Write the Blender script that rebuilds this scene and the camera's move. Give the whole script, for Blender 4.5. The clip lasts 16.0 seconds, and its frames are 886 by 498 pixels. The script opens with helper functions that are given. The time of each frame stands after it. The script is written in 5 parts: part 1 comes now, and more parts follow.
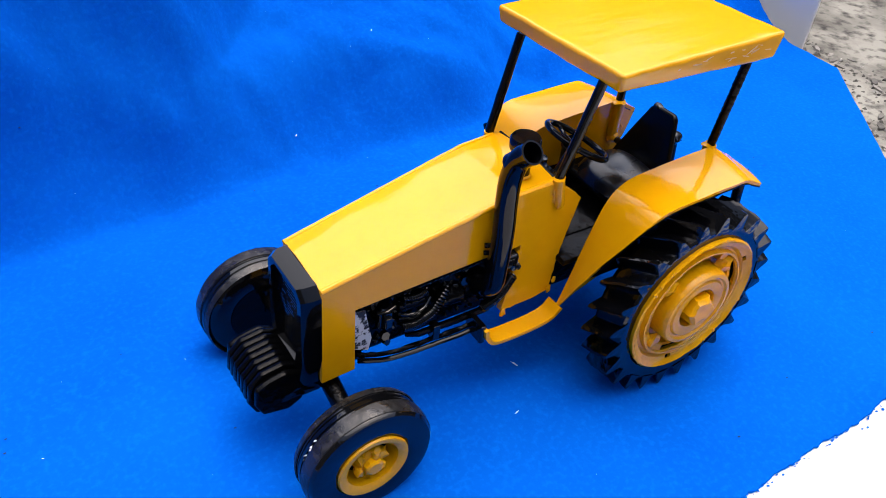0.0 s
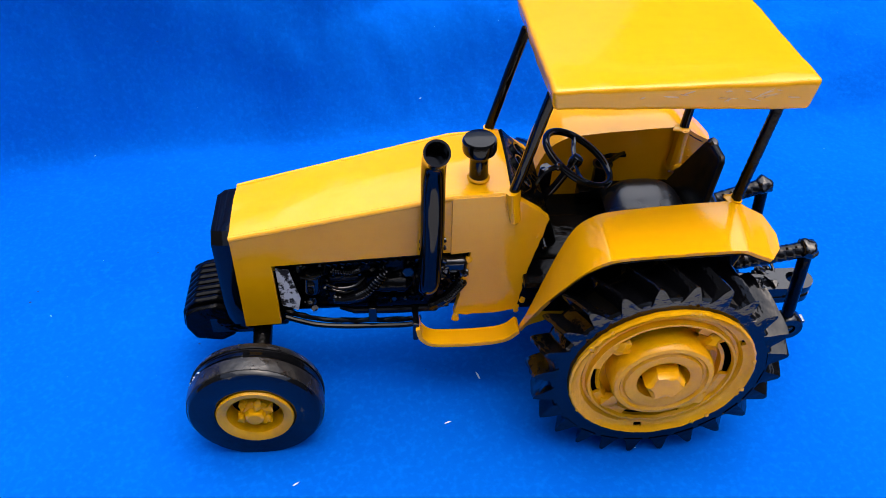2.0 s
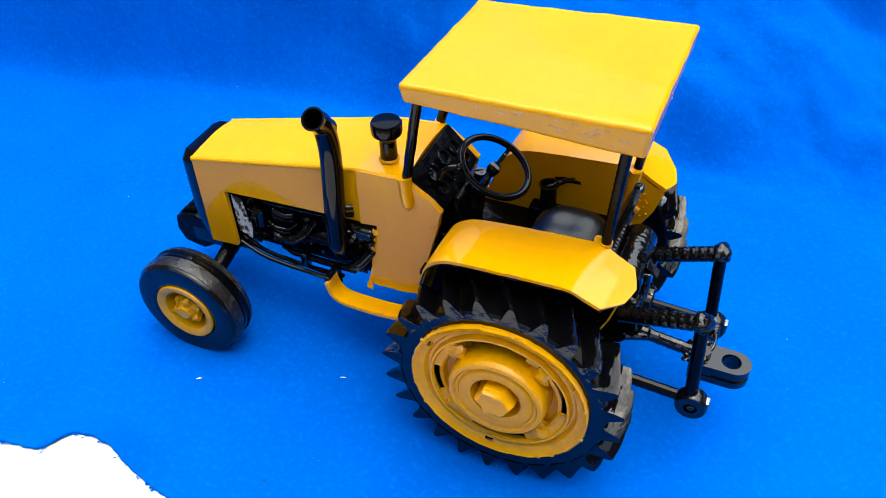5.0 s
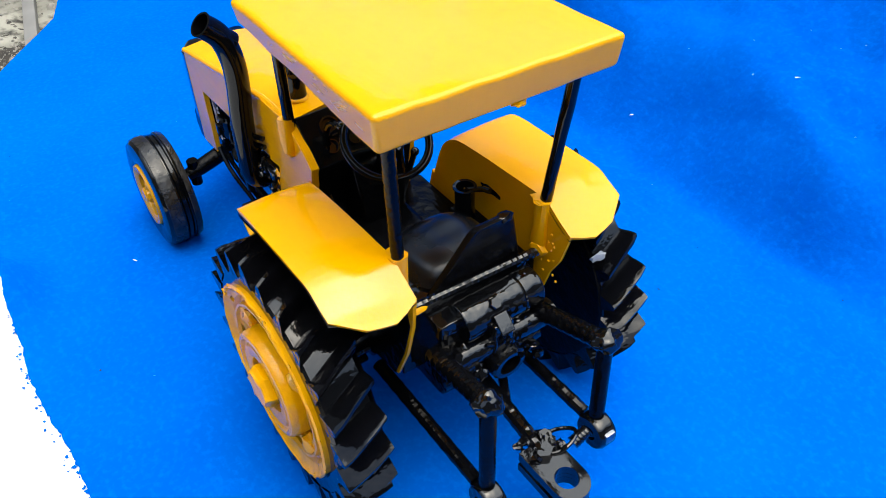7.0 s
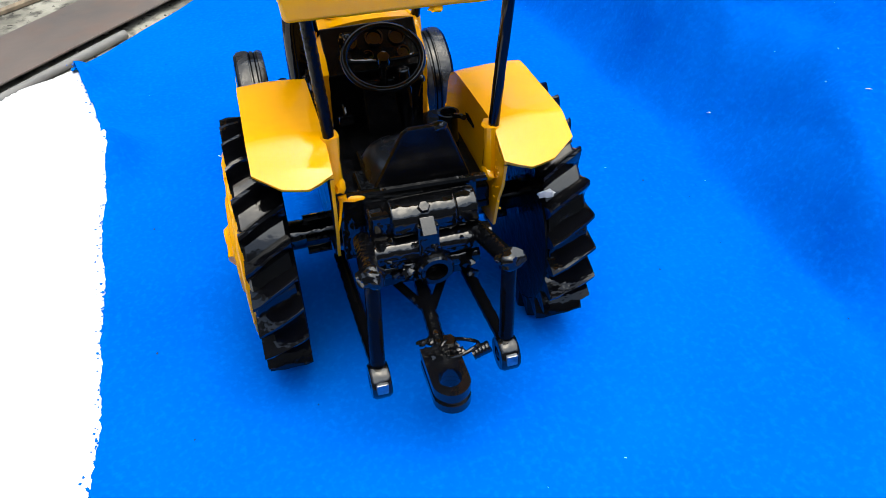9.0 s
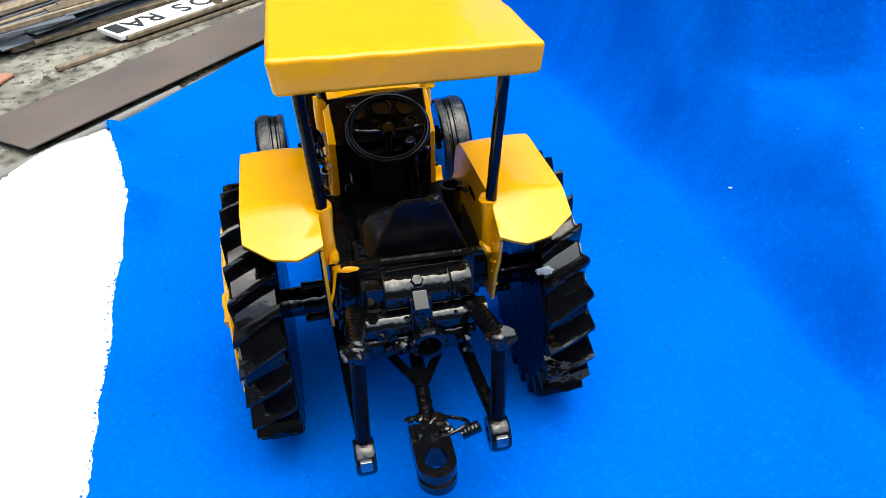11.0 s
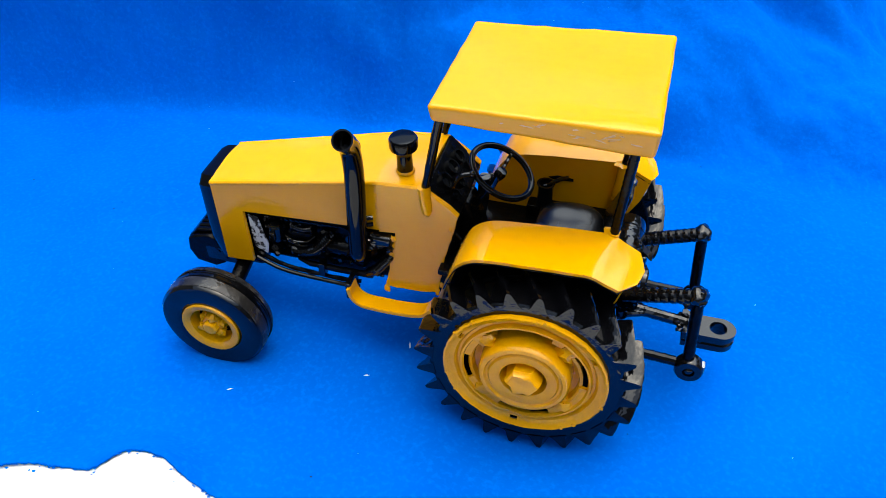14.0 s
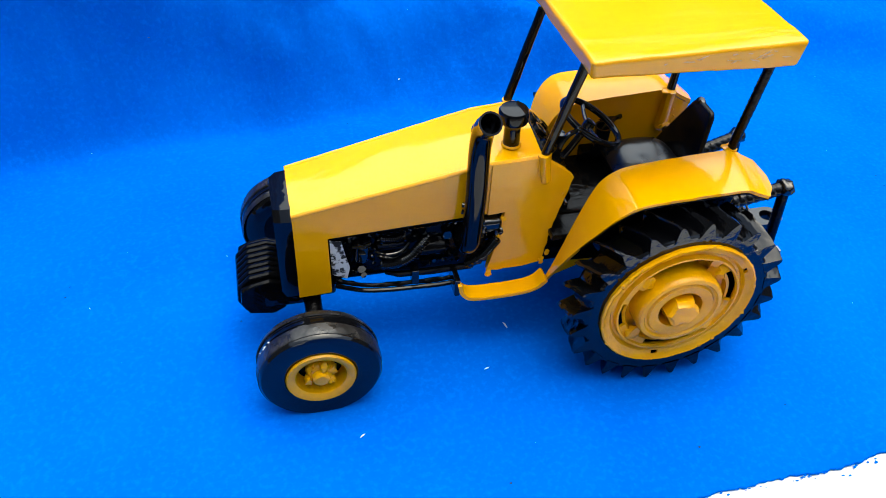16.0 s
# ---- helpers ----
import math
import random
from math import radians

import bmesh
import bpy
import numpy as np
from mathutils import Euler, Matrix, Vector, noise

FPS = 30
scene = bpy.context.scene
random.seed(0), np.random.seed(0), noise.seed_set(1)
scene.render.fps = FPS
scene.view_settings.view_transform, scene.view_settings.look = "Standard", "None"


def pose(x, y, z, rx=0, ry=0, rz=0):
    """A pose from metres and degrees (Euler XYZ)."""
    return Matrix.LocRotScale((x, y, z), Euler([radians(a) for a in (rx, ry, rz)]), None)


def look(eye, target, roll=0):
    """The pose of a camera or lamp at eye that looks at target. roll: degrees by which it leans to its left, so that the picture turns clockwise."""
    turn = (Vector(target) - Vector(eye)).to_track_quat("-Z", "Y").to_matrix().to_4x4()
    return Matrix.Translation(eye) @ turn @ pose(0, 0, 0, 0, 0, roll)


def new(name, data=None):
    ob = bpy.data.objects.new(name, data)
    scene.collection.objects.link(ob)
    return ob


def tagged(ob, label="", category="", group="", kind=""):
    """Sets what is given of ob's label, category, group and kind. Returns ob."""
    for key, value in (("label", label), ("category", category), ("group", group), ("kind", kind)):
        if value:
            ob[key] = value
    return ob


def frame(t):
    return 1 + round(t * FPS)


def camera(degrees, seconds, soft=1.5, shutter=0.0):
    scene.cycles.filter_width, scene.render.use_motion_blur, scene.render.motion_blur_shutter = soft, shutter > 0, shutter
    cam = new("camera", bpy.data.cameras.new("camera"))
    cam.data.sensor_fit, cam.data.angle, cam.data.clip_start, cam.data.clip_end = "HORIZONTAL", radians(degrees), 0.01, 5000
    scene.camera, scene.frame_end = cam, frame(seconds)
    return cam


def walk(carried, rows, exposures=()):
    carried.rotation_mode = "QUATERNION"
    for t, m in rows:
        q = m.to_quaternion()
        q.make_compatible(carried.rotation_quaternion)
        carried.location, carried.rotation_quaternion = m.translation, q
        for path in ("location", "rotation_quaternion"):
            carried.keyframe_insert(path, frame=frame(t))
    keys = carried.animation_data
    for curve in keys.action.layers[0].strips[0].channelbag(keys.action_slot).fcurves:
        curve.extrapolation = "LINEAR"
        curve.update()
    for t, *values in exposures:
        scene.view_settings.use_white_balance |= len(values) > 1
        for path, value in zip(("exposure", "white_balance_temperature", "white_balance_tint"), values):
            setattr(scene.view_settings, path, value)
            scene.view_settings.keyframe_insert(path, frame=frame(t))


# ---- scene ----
cam = camera(56.47, 16.0, soft=0.4)
PATH = [
    (0, (-0.33243, -0.28449, 0.37024), (0.1313, 0.3425, -0.2557), 6.30),
    (0.5, (-0.31716, -0.28541, 0.36264), (0.1284, 0.3259, -0.2914), 8.64),
    (1, (-0.25349, -0.29390, 0.37124), (0.0717, 0.3793, -0.2929), 4.66),
    (1.5, (-0.18207, -0.30564, 0.37773), (0.0043, 0.4168, -0.2881), 3.17),
    (2, (-0.13278, -0.33028, 0.37801), (-0.0631, 0.4048, -0.2964), 1.54),
    (2.5, (-0.11653, -0.36942, 0.40276), (-0.1047, 0.4094, -0.2244), -1.12),
    (3, (-0.10574, -0.44248, 0.42103), (-0.1053, 0.3533, -0.1846), -1.15),
    (3.5, (-0.09626, -0.45362, 0.41307), (-0.0934, 0.3393, -0.1963), -1.29),
    (6, (0.23235, -0.21763, 0.36833), (-0.3297, 0.2645, -0.3037), -2.99),
    (6.5, (0.26796, -0.19082, 0.35820), (-0.3545, 0.2309, -0.3011), -2.47),
    (7, (0.23318, -0.14774, 0.33841), (-0.3843, 0.2702, -0.3279), -1.47),
    (7.5, (0.29055, -0.09600, 0.31359), (-0.3791, 0.1757, -0.3776), -1.01),
    (8, (0.34450, -0.07714, 0.31422), (-0.3820, 0.1294, -0.3412), -1.79),
    (10.5, (0.33262, -0.04135, 0.31525), (-0.4448, 0.1196, -0.2928), -2.72),
    (11, (0.33671, -0.03619, 0.31673), (-0.4687, 0.1053, -0.2589), -2.83),
    (11.5, (0.33744, -0.05107, 0.34528), (-0.4214, 0.1359, -0.2786), -5.79),
    (12, (0.29601, -0.10449, 0.40530), (-0.3974, 0.2380, -0.2286), -5.70),
    (12.5, (0.21495, -0.19233, 0.41141), (-0.2786, 0.3399, -0.2764), -5.25),
    (13, (0.16990, -0.25636, 0.39619), (-0.2306, 0.3554, -0.2860), -1.54),
    (13.5, (0.14493, -0.32911, 0.41044), (-0.1761, 0.3356, -0.2642), -3.49),
    (14, (0.04128, -0.37015, 0.41689), (-0.1687, 0.3390, -0.2562), -0.94),
    (14.5, (-0.07287, -0.40192, 0.41603), (-0.1676, 0.3299, -0.2589), -0.30),
    (15, (-0.07847, -0.39302, 0.41618), (-0.1407, 0.3402, -0.2609), 1.90),
    (15.5, (-0.13113, -0.37473, 0.40451), (-0.1079, 0.3602, -0.2733), 1.90),
    (16, (-0.21427, -0.35895, 0.39980), (-0.0256, 0.3419, -0.2881), 3.45),
]
# stops, and the white balance, which drifts a little
EXPOSURES = [(0.0, 1.15, 6500, 14), (1.0, 1.18, 6500, 12), (1.5, 1.12, 6500, 11), (2.0, 1.10, 6500, 12), (2.5, 1.22, 6500, 9), (3.5, 1.22, 6500, 7), (6.0, 1.3, 6500, 2), (8.0, 1.3, 6500, 2), (10.5, 1.33, 6500, 2),
             (11.0, 1.36, 6500, 1), (11.5, 1.28, 6500, 0), (12.0, 0.94, 6500, 10), (12.5, 1.0, 6500, 12), (13.0, 1.09, 6500, 12), (14.0, 1.19, 6500, 2), (15.5, 1.22, 6500, -2), (16.0, 1.36, 6500, 0)]
walk(cam, [(t, look(eye, target, roll)) for t, eye, target, roll in PATH], EXPOSURES)

# ---------------------------------------------------------------- light
world = bpy.data.worlds.new("sky")
scene.world = world
world.use_nodes = True
wn = world.node_tree.nodes
sky = wn.new("ShaderNodeTexSky")
sky.sky_type = "NISHITA"
sky.sun_disc = False
sky.sun_elevation, sky.sun_rotation = radians(80), radians(63)
sky.air_density, sky.dust_density, sky.ozone_density = 1.0, 4.0, 1.0
world.node_tree.links.new(sky.outputs["Color"], wn["Background"].inputs["Color"])
wn["Background"].inputs["Strength"].default_value = 0.15

sun = new("sun", bpy.data.lights.new("sun", "SUN"))
sun.data.energy, sun.data.angle, sun.data.color = 1.4, radians(85), (1.0, 0.985, 0.965)
sun.matrix_world = look((0.22, 0.42, 1.80), (0, 0, 0))

# ---------------------------------------------------------------- materials
U = 0.1   # plan units are decimetres


def material(name, base, rough=0.5, metal=0.0, second=None, scale=8.0, spread=0.5, bump=0.0, bump_scale=60.0, bump_dist=0.001, bump_detail=5, island=0.0,
             coat=0.0, sheen=0.0, sheen_tint=(1, 1, 1), bump_stretch=None, fine=None, fine_scale=300.0, fine_amount=0.0, rough_var=0.0, stretch=(1, 1, 1), jitter=0.0, spec=0.5):
    m = bpy.data.materials.new(name)
    m.use_nodes = True
    nt = m.node_tree
    n, l = nt.nodes, nt.links
    b = n["Principled BSDF"]
    b.inputs["Roughness"].default_value = rough
    b.inputs["Metallic"].default_value = metal
    b.inputs["Coat Weight"].default_value = coat
    b.inputs["Coat Roughness"].default_value = 0.08
    b.inputs["Sheen Weight"].default_value = sheen
    b.inputs["Sheen Tint"].default_value = (*sheen_tint, 1)
    b.inputs["Specular IOR Level"].default_value = spec
    co = n.new("ShaderNodeTexCoord")
    mp = n.new("ShaderNodeMapping")
    mp.inputs["Scale"].default_value = stretch
    l.new(co.outputs["Object"], mp.inputs["Vector"])
    big = n.new("ShaderNodeTexNoise")
    big.inputs["Scale"].default_value, big.inputs["Detail"].default_value = scale, 6
    l.new(mp.outputs["Vector"], big.inputs["Vector"])
    ramp = n.new("ShaderNodeValToRGB")
    ramp.color_ramp.elements[0].position, ramp.color_ramp.elements[1].position = 0.5 - spread / 2, 0.5 + spread / 2
    second = second or tuple(c * 0.8 for c in base)
    ramp.color_ramp.elements[0].color, ramp.color_ramp.elements[1].color = (*second, 1), (*base, 1)
    l.new(big.outputs["Fac"], ramp.inputs["Fac"])
    colour = ramp.outputs["Color"]
    if fine:
        small = n.new("ShaderNodeTexNoise")
        small.inputs["Scale"].default_value, small.inputs["Detail"].default_value = fine_scale, 3
        l.new(mp.outputs["Vector"], small.inputs["Vector"])
        fr = n.new("ShaderNodeMapRange")
        fr.inputs["From Min"].default_value, fr.inputs["From Max"].default_value = 0.48, 0.72
        fr.inputs["To Max"].default_value = fine_amount
        l.new(small.outputs["Fac"], fr.inputs["Value"])
        mix = n.new("ShaderNodeMix")
        mix.data_type = "RGBA"
        mix.inputs["B"].default_value = (*fine, 1)
        l.new(fr.outputs["Result"], mix.inputs["Factor"])
        l.new(colour, mix.inputs["A"])
        colour = mix.outputs["Result"]
    if jitter:
        info = n.new("ShaderNodeObjectInfo")
        jr = n.new("ShaderNodeMapRange")
        jr.inputs["To Min"].default_value, jr.inputs["To Max"].default_value = 1 - jitter, 1 + jitter
        l.new(info.outputs["Random"], jr.inputs["Value"])
        hs = n.new("ShaderNodeHueSaturation")
        l.new(jr.outputs["Result"], hs.inputs["Value"])
        l.new(colour, hs.inputs["Color"])
        colour = hs.outputs["Color"]
    if island:
        geo = n.new("ShaderNodeNewGeometry")
        gr = n.new("ShaderNodeMapRange")
        gr.inputs["To Min"].default_value, gr.inputs["To Max"].default_value = 1 - island, 1 + island
        l.new(geo.outputs["Random Per Island"], gr.inputs["Value"])
        hv = n.new("ShaderNodeHueSaturation")
        l.new(gr.outputs["Result"], hv.inputs["Value"])
        l.new(colour, hv.inputs["Color"])
        colour = hv.outputs["Color"]
    l.new(colour, b.inputs["Base Color"])
    if rough_var:
        rr = n.new("ShaderNodeMapRange")
        rr.inputs["From Min"].default_value, rr.inputs["From Max"].default_value = 0.35, 0.65
        rr.inputs["To Min"].default_value, rr.inputs["To Max"].default_value = max(0.02, rough - rough_var), rough + rough_var
        l.new(big.outputs["Fac"], rr.inputs["Value"])
        l.new(rr.outputs["Result"], b.inputs["Roughness"])
    if bump:
        bn = n.new("ShaderNodeTexNoise")
        bn.inputs["Scale"].default_value, bn.inputs["Detail"].default_value = bump_scale, bump_detail
        l.new(mp.outputs["Vector"], bn.inputs["Vector"])
        if bump_stretch:
            m2 = n.new("ShaderNodeMapping")
            m2.inputs["Scale"].default_value = bump_stretch
            l.new(co.outputs["Object"], m2.inputs["Vector"])
            l.new(m2.outputs["Vector"], bn.inputs["Vector"])
        bp = n.new("ShaderNodeBump")
        bp.inputs["Strength"].default_value, bp.inputs["Distance"].default_value = bump, bump_dist
        l.new(bn.outputs["Fac"], bp.inputs["Height"])
        l.new(bp.outputs["Normal"], b.inputs["Normal"])
        if coat:
            l.new(bp.outputs["Normal"], b.inputs["Coat Normal"])
    return m


YELLOW = material("yellow_enamel", (0.79, 0.365, 0.001), 0.11, second=(0.745, 0.333, 0.001), scale=22, bump=0.4, bump_scale=70, bump_detail=4, bump_stretch=(0.25, 0.8, 1.4),
                  spec=0.38, coat=0.0, rough_var=0.04, fine=(0.70, 0.285, 0.001), fine_scale=160, fine_amount=0.2)
RIMPAINT = material("rim_enamel", (0.79, 0.38, 0.001), 0.16, second=(0.69, 0.30, 0.001), scale=70, bump=0.6, bump_scale=170,
                    coat=0.0, rough_var=0.1, fine=(0.30, 0.12, 0.003), fine_scale=240, fine_amount=0.14, spec=0.3)
BLACK = material("black_enamel", (0.0012, 0.0014, 0.002), 0.04, second=(0.0035, 0.0035, 0.004), scale=60, bump=0.75, bump_scale=110, bump_dist=0.0013, bump_detail=2,
                 coat=0.0, rough_var=0.02, spec=0.5)
GLOSS = material("smooth_gloss_black", (0.0012, 0.0014, 0.002), 0.06, second=(0.003, 0.003, 0.0035), scale=50, bump=0.25, bump_scale=45, bump_dist=0.0010, bump_detail=2, rough_var=0.03, spec=0.22)
SIDEWALL = material("smooth_rubber", (0.0014, 0.0016, 0.0022), 0.09, second=(0.003, 0.003, 0.0035), scale=45, bump=0.45, bump_scale=90, bump_dist=0.0011, bump_detail=4, rough_var=0.05, spec=0.40)
RUBBER = material("painted_rubber", (0.0014, 0.0016, 0.0022), 0.08, second=(0.003, 0.003, 0.004), scale=45, bump=0.95, bump_scale=110, bump_dist=0.0013, bump_detail=3, bump_stretch=(1.0, 0.35, 1.0),
                  coat=0.0, rough_var=0.05, spec=0.34)
SATIN = material("black_satin", (0.0022, 0.0022, 0.0026), 0.16, second=(0.0015, 0.0015, 0.0015), scale=40, bump=0.8, bump_scale=160, rough_var=0.08, spec=0.10)
SEATBLACK = material("smooth_black", (0.0025, 0.0025, 0.003), 0.24, second=(0.004, 0.004, 0.005), scale=30, bump=0.7, bump_scale=70, bump_dist=0.0012, bump_detail=1, spec=0.16)
SEATPAD = material("satin_seat_black", (0.004, 0.0045, 0.006), 0.26, second=(0.006, 0.0065, 0.008), scale=24, bump=0.4, bump_scale=30, bump_dist=0.0010, rough_var=0.05, spec=0.42)
HITCH = material("hitch_enamel", (0.002, 0.0022, 0.003), 0.06, second=(0.004, 0.004, 0.005), scale=90, bump=0.35, bump_scale=60, rough_var=0.03, spec=0.5)
# pale metal for the glint on the ball ends
STEEL = material("glint_steel", (0.45, 0.46, 0.47), 0.35, metal=1.0, second=(0.12, 0.12, 0.13), scale=120, bump=0.5, bump_scale=200)
WORN = material("worn_black", (0.10, 0.10, 0.105), 0.22, metal=1.0, second=(0.03, 0.03, 0.032), scale=90, bump=0.5, bump_scale=160)
FOIL = material("flaking_silver", (0.62, 0.64, 0.66), 0.4, second=(0.004, 0.004, 0.005), scale=330, spread=0.10, bump=0.8, bump_scale=260, spec=0.4)
TREAD = material("scuffed_rubber", (0.0035, 0.0035, 0.004), 0.30, second=(0.014, 0.013, 0.012), scale=85, spread=0.3, bump=0.8, bump_scale=130, bump_dist=0.0013, rough_var=0.15,
                 fine=(0.06, 0.055, 0.05), fine_scale=200, fine_amount=0.4, spec=0.45)
CLOTH = material("blue_felt", (0.0002, 0.100, 0.53), 1.0, second=(0.0002, 0.077, 0.45), scale=9, bump=0.42, bump_scale=130, bump_dist=0.0019, bump_detail=7,
                 fine=(0.0003, 0.138, 0.64), fine_scale=300, fine_amount=0.45, spec=0.0, sheen=0.55, sheen_tint=(0.0, 0.26, 1.0))
SCUFF = material("scuffed_paint", (0.72, 0.50, 0.30), 0.5, second=(0.70, 0.36, 0.06), scale=90, bump=0.5, bump_scale=200)
SPLASH = material("splashed_paint", (0.40, 0.42, 0.46), 0.4, second=(0.16, 0.17, 0.19), scale=150, bump=0.5, bump_scale=200)
LINT = material("white_lint", (0.75, 0.78, 0.82), 0.9)
DARKLINT = material("dark_lint", (0.02, 0.02, 0.05), 0.9)
PLASTIC = material("white_plastic", (0.80, 0.80, 0.80), 0.35, second=(0.74, 0.74, 0.73), scale=6, bump=0.1, bump_scale=40)
REDPLASTIC = material("red_plastic", (0.55, 0.03, 0.06), 0.4, second=(0.45, 0.02, 0.05), scale=30)
CONCRETE = material("concrete", (0.27, 0.26, 0.215), 0.92, second=(0.10, 0.094, 0.076), scale=4.2, spread=0.22, bump=1.0, bump_scale=32, bump_detail=9, bump_dist=0.004,
                    fine=(0.026, 0.024, 0.02), fine_scale=26, fine_amount=1.0)
RUST = material("rusty_plate", (0.122, 0.099, 0.088), 0.55, second=(0.075, 0.068, 0.064), scale=4, spread=0.3, bump=0.6, bump_scale=30, metal=0.0,
                fine=(0.14, 0.088, 0.066), fine_scale=11, fine_amount=0.5)
PIPE = material("grey_pipe", (0.19, 0.185, 0.175), 0.6, second=(0.13, 0.125, 0.12), scale=9)
WOOD = material("weathered_wood", (0.27, 0.205, 0.135), 0.85, second=(0.11, 0.085, 0.06), scale=5, stretch=(1.0, 9.0, 9.0), bump=0.8, bump_scale=30, jitter=0.45)
SHEETGREY = material("grey_sheet", (0.13, 0.15, 0.18), 0.5, second=(0.08, 0.095, 0.12), scale=5, jitter=0.25)
SIGNWHITE = material("white_board", (0.78, 0.79, 0.78), 0.6, second=(0.62, 0.62, 0.6), scale=5)
SIGNBLACK = material("sign_lettering", (0.015, 0.02, 0.022), 0.6)
ORANGE = material("terracotta", (0.36, 0.17, 0.11), 0.8, second=(0.30, 0.14, 0.09), scale=8)
PLASTER = material("grey_render", (0.135, 0.14, 0.148), 0.9, second=(0.10, 0.104, 0.11), scale=1.5, bump=0.4, bump_scale=20)
SOIL = material("dark_soil", (0.045, 0.038, 0.030), 0.95, second=(0.018, 0.016, 0.013), scale=30, bump=0.9, bump_scale=70)
STONE = material("rubble_stone", (0.23, 0.215, 0.185), 0.9, second=(0.09, 0.083, 0.07), scale=14, spread=0.3, bump=0.8, bump_scale=50, island=0.75)


# ---------------------------------------------------------------- mesh helpers (plan units)
def part(name, bm, mat, parent=None, label="", smooth=35.0):
    bmesh.ops.recalc_face_normals(bm, faces=bm.faces)
    bm.transform(Matrix.Scale(U, 4))
    me = bpy.data.meshes.new(name)
    bm.to_mesh(me)
    bm.free()
    me.materials.append(mat)
    if smooth:
        me.polygons.foreach_set("use_smooth", [True] * len(me.polygons))
        me.set_sharp_from_angle(angle=radians(smooth))
    ob = new(name, me)
    if smooth and len(me.polygons) < 3000:
        ob.modifiers.new("shading", "WEIGHTED_NORMAL").keep_sharp = True
    ob.parent = parent
    if label:
        tagged(ob, label)
    return ob


def empty(name, parent=None):
    ob = new(name)
    ob.empty_display_size = 0.02
    ob.parent = parent
    return ob


def bevel(bm, width, segments=2, angle=30):
    es = [e for e in bm.edges if len(e.link_faces) == 2 and e.calc_face_angle(0) > radians(angle)]
    if es and width:
        bmesh.ops.bevel(bm, geom=es, offset=width, segments=segments, profile=0.5, affect="EDGES", clamp_overlap=True)
    return bm


def box(x0, x1, y0, y1, z0, z1, r=0.012, m=None, segments=2):
    bm = bmesh.new()
    bmesh.ops.create_cube(bm, size=1, matrix=Matrix.Translation(((x0 + x1) / 2, (y0 + y1) / 2, (z0 + z1) / 2)) @ Matrix.Diagonal((x1 - x0, y1 - y0, z1 - z0, 1)))
    bevel(bm, r, segments)
    if m is not None:
        bm.transform(m)
    return bm


def prism(poly, place, y0, y1, r=0.0):
    """A flat outline (a, b) carried from y0 to y1; place(a, y, b) gives the point."""
    bm = bmesh.new()
    lo = [bm.verts.new(place(a, y0, b)) for a, b in poly]
    hi = [bm.verts.new(place(a, y1, b)) for a, b in poly]
    bm.faces.new(lo)
    bm.faces.new(hi[::-1])
    for i in range(len(poly)):
        j = (i + 1) % len(poly)
        bm.faces.new((lo[i], hi[i], hi[j], lo[j]))
    bmesh.ops.recalc_face_normals(bm, faces=bm.faces)
    return bevel(bm, r)


def smooth_path(pts, n=6):
    """Catmull-Rom through the points."""
    p = [Vector(q) for q in pts]
    if len(p) < 3:
        return p
    p = [2 * p[0] - p[1], *p, 2 * p[-1] - p[-2]]
    out = []
    for i in range(1, len(p) - 2):
        for k in range(n):
            t = k / n
            a, b, c, d = p[i - 1:i + 3]
            out.append(0.5 * (2 * b + (c - a) * t + (2 * a - 5 * b + 4 * c - d) * t * t + (3 * b - a - 3 * c + d) * t ** 3))
    return out + [p[-2]]


def tube(pts, radius, seg=14, caps=True, rough=0.0, hollow=0.0):
    """A round bar along points; radius may be a list, one for each point."""
    p = [Vector(q) for q in pts]
    rad = radius if isinstance(radius, (list, tuple)) else [radius] * len(p)
    bm = bmesh.new()
    rings = []
    side = None
    for i, q in enumerate(p):
        d = (p[min(i + 1, len(p) - 1)] - p[max(i - 1, 0)]).normalized()
        if side is None:
            side = d.orthogonal().normalized()
        side = (side - d * side.dot(d)).normalized()
        up = d.cross(side)
        ring = []
        for k in range(seg):
            a = 2 * math.pi * k / seg
            r = rad[i] * (1 + rough * noise.noise(q * 9 + Vector((math.cos(a), math.sin(a), i * 0.37))))
            ring.append(bm.verts.new(q + r * (math.cos(a) * side + math.sin(a) * up)))
        rings.append(ring)
    for a, b in zip(rings, rings[1:]):
        for k in range(seg):
            bm.faces.new((a[k], a[(k + 1) % seg], b[(k + 1) % seg], b[k]))
    if hollow:
        d = (p[-1] - p[-2]).normalized()
        inner = [bm.verts.new(p[-1] + (v.co - p[-1]) * hollow) for v in rings[-1]]
        deep = [bm.verts.new(v.co - d * rad[-1] * 3) for v in inner]
        for k in range(seg):
            j = (k + 1) % seg
            bm.faces.new((rings[-1][k], rings[-1][j], inner[j], inner[k]))
            bm.faces.new((inner[k], inner[j], deep[j], deep[k]))
        bm.faces.new(deep)
        bm.faces.new(rings[0])
    elif caps:
        bm.faces.new(rings[0])
        bm.faces.new(rings[-1][::-1])
    return bm


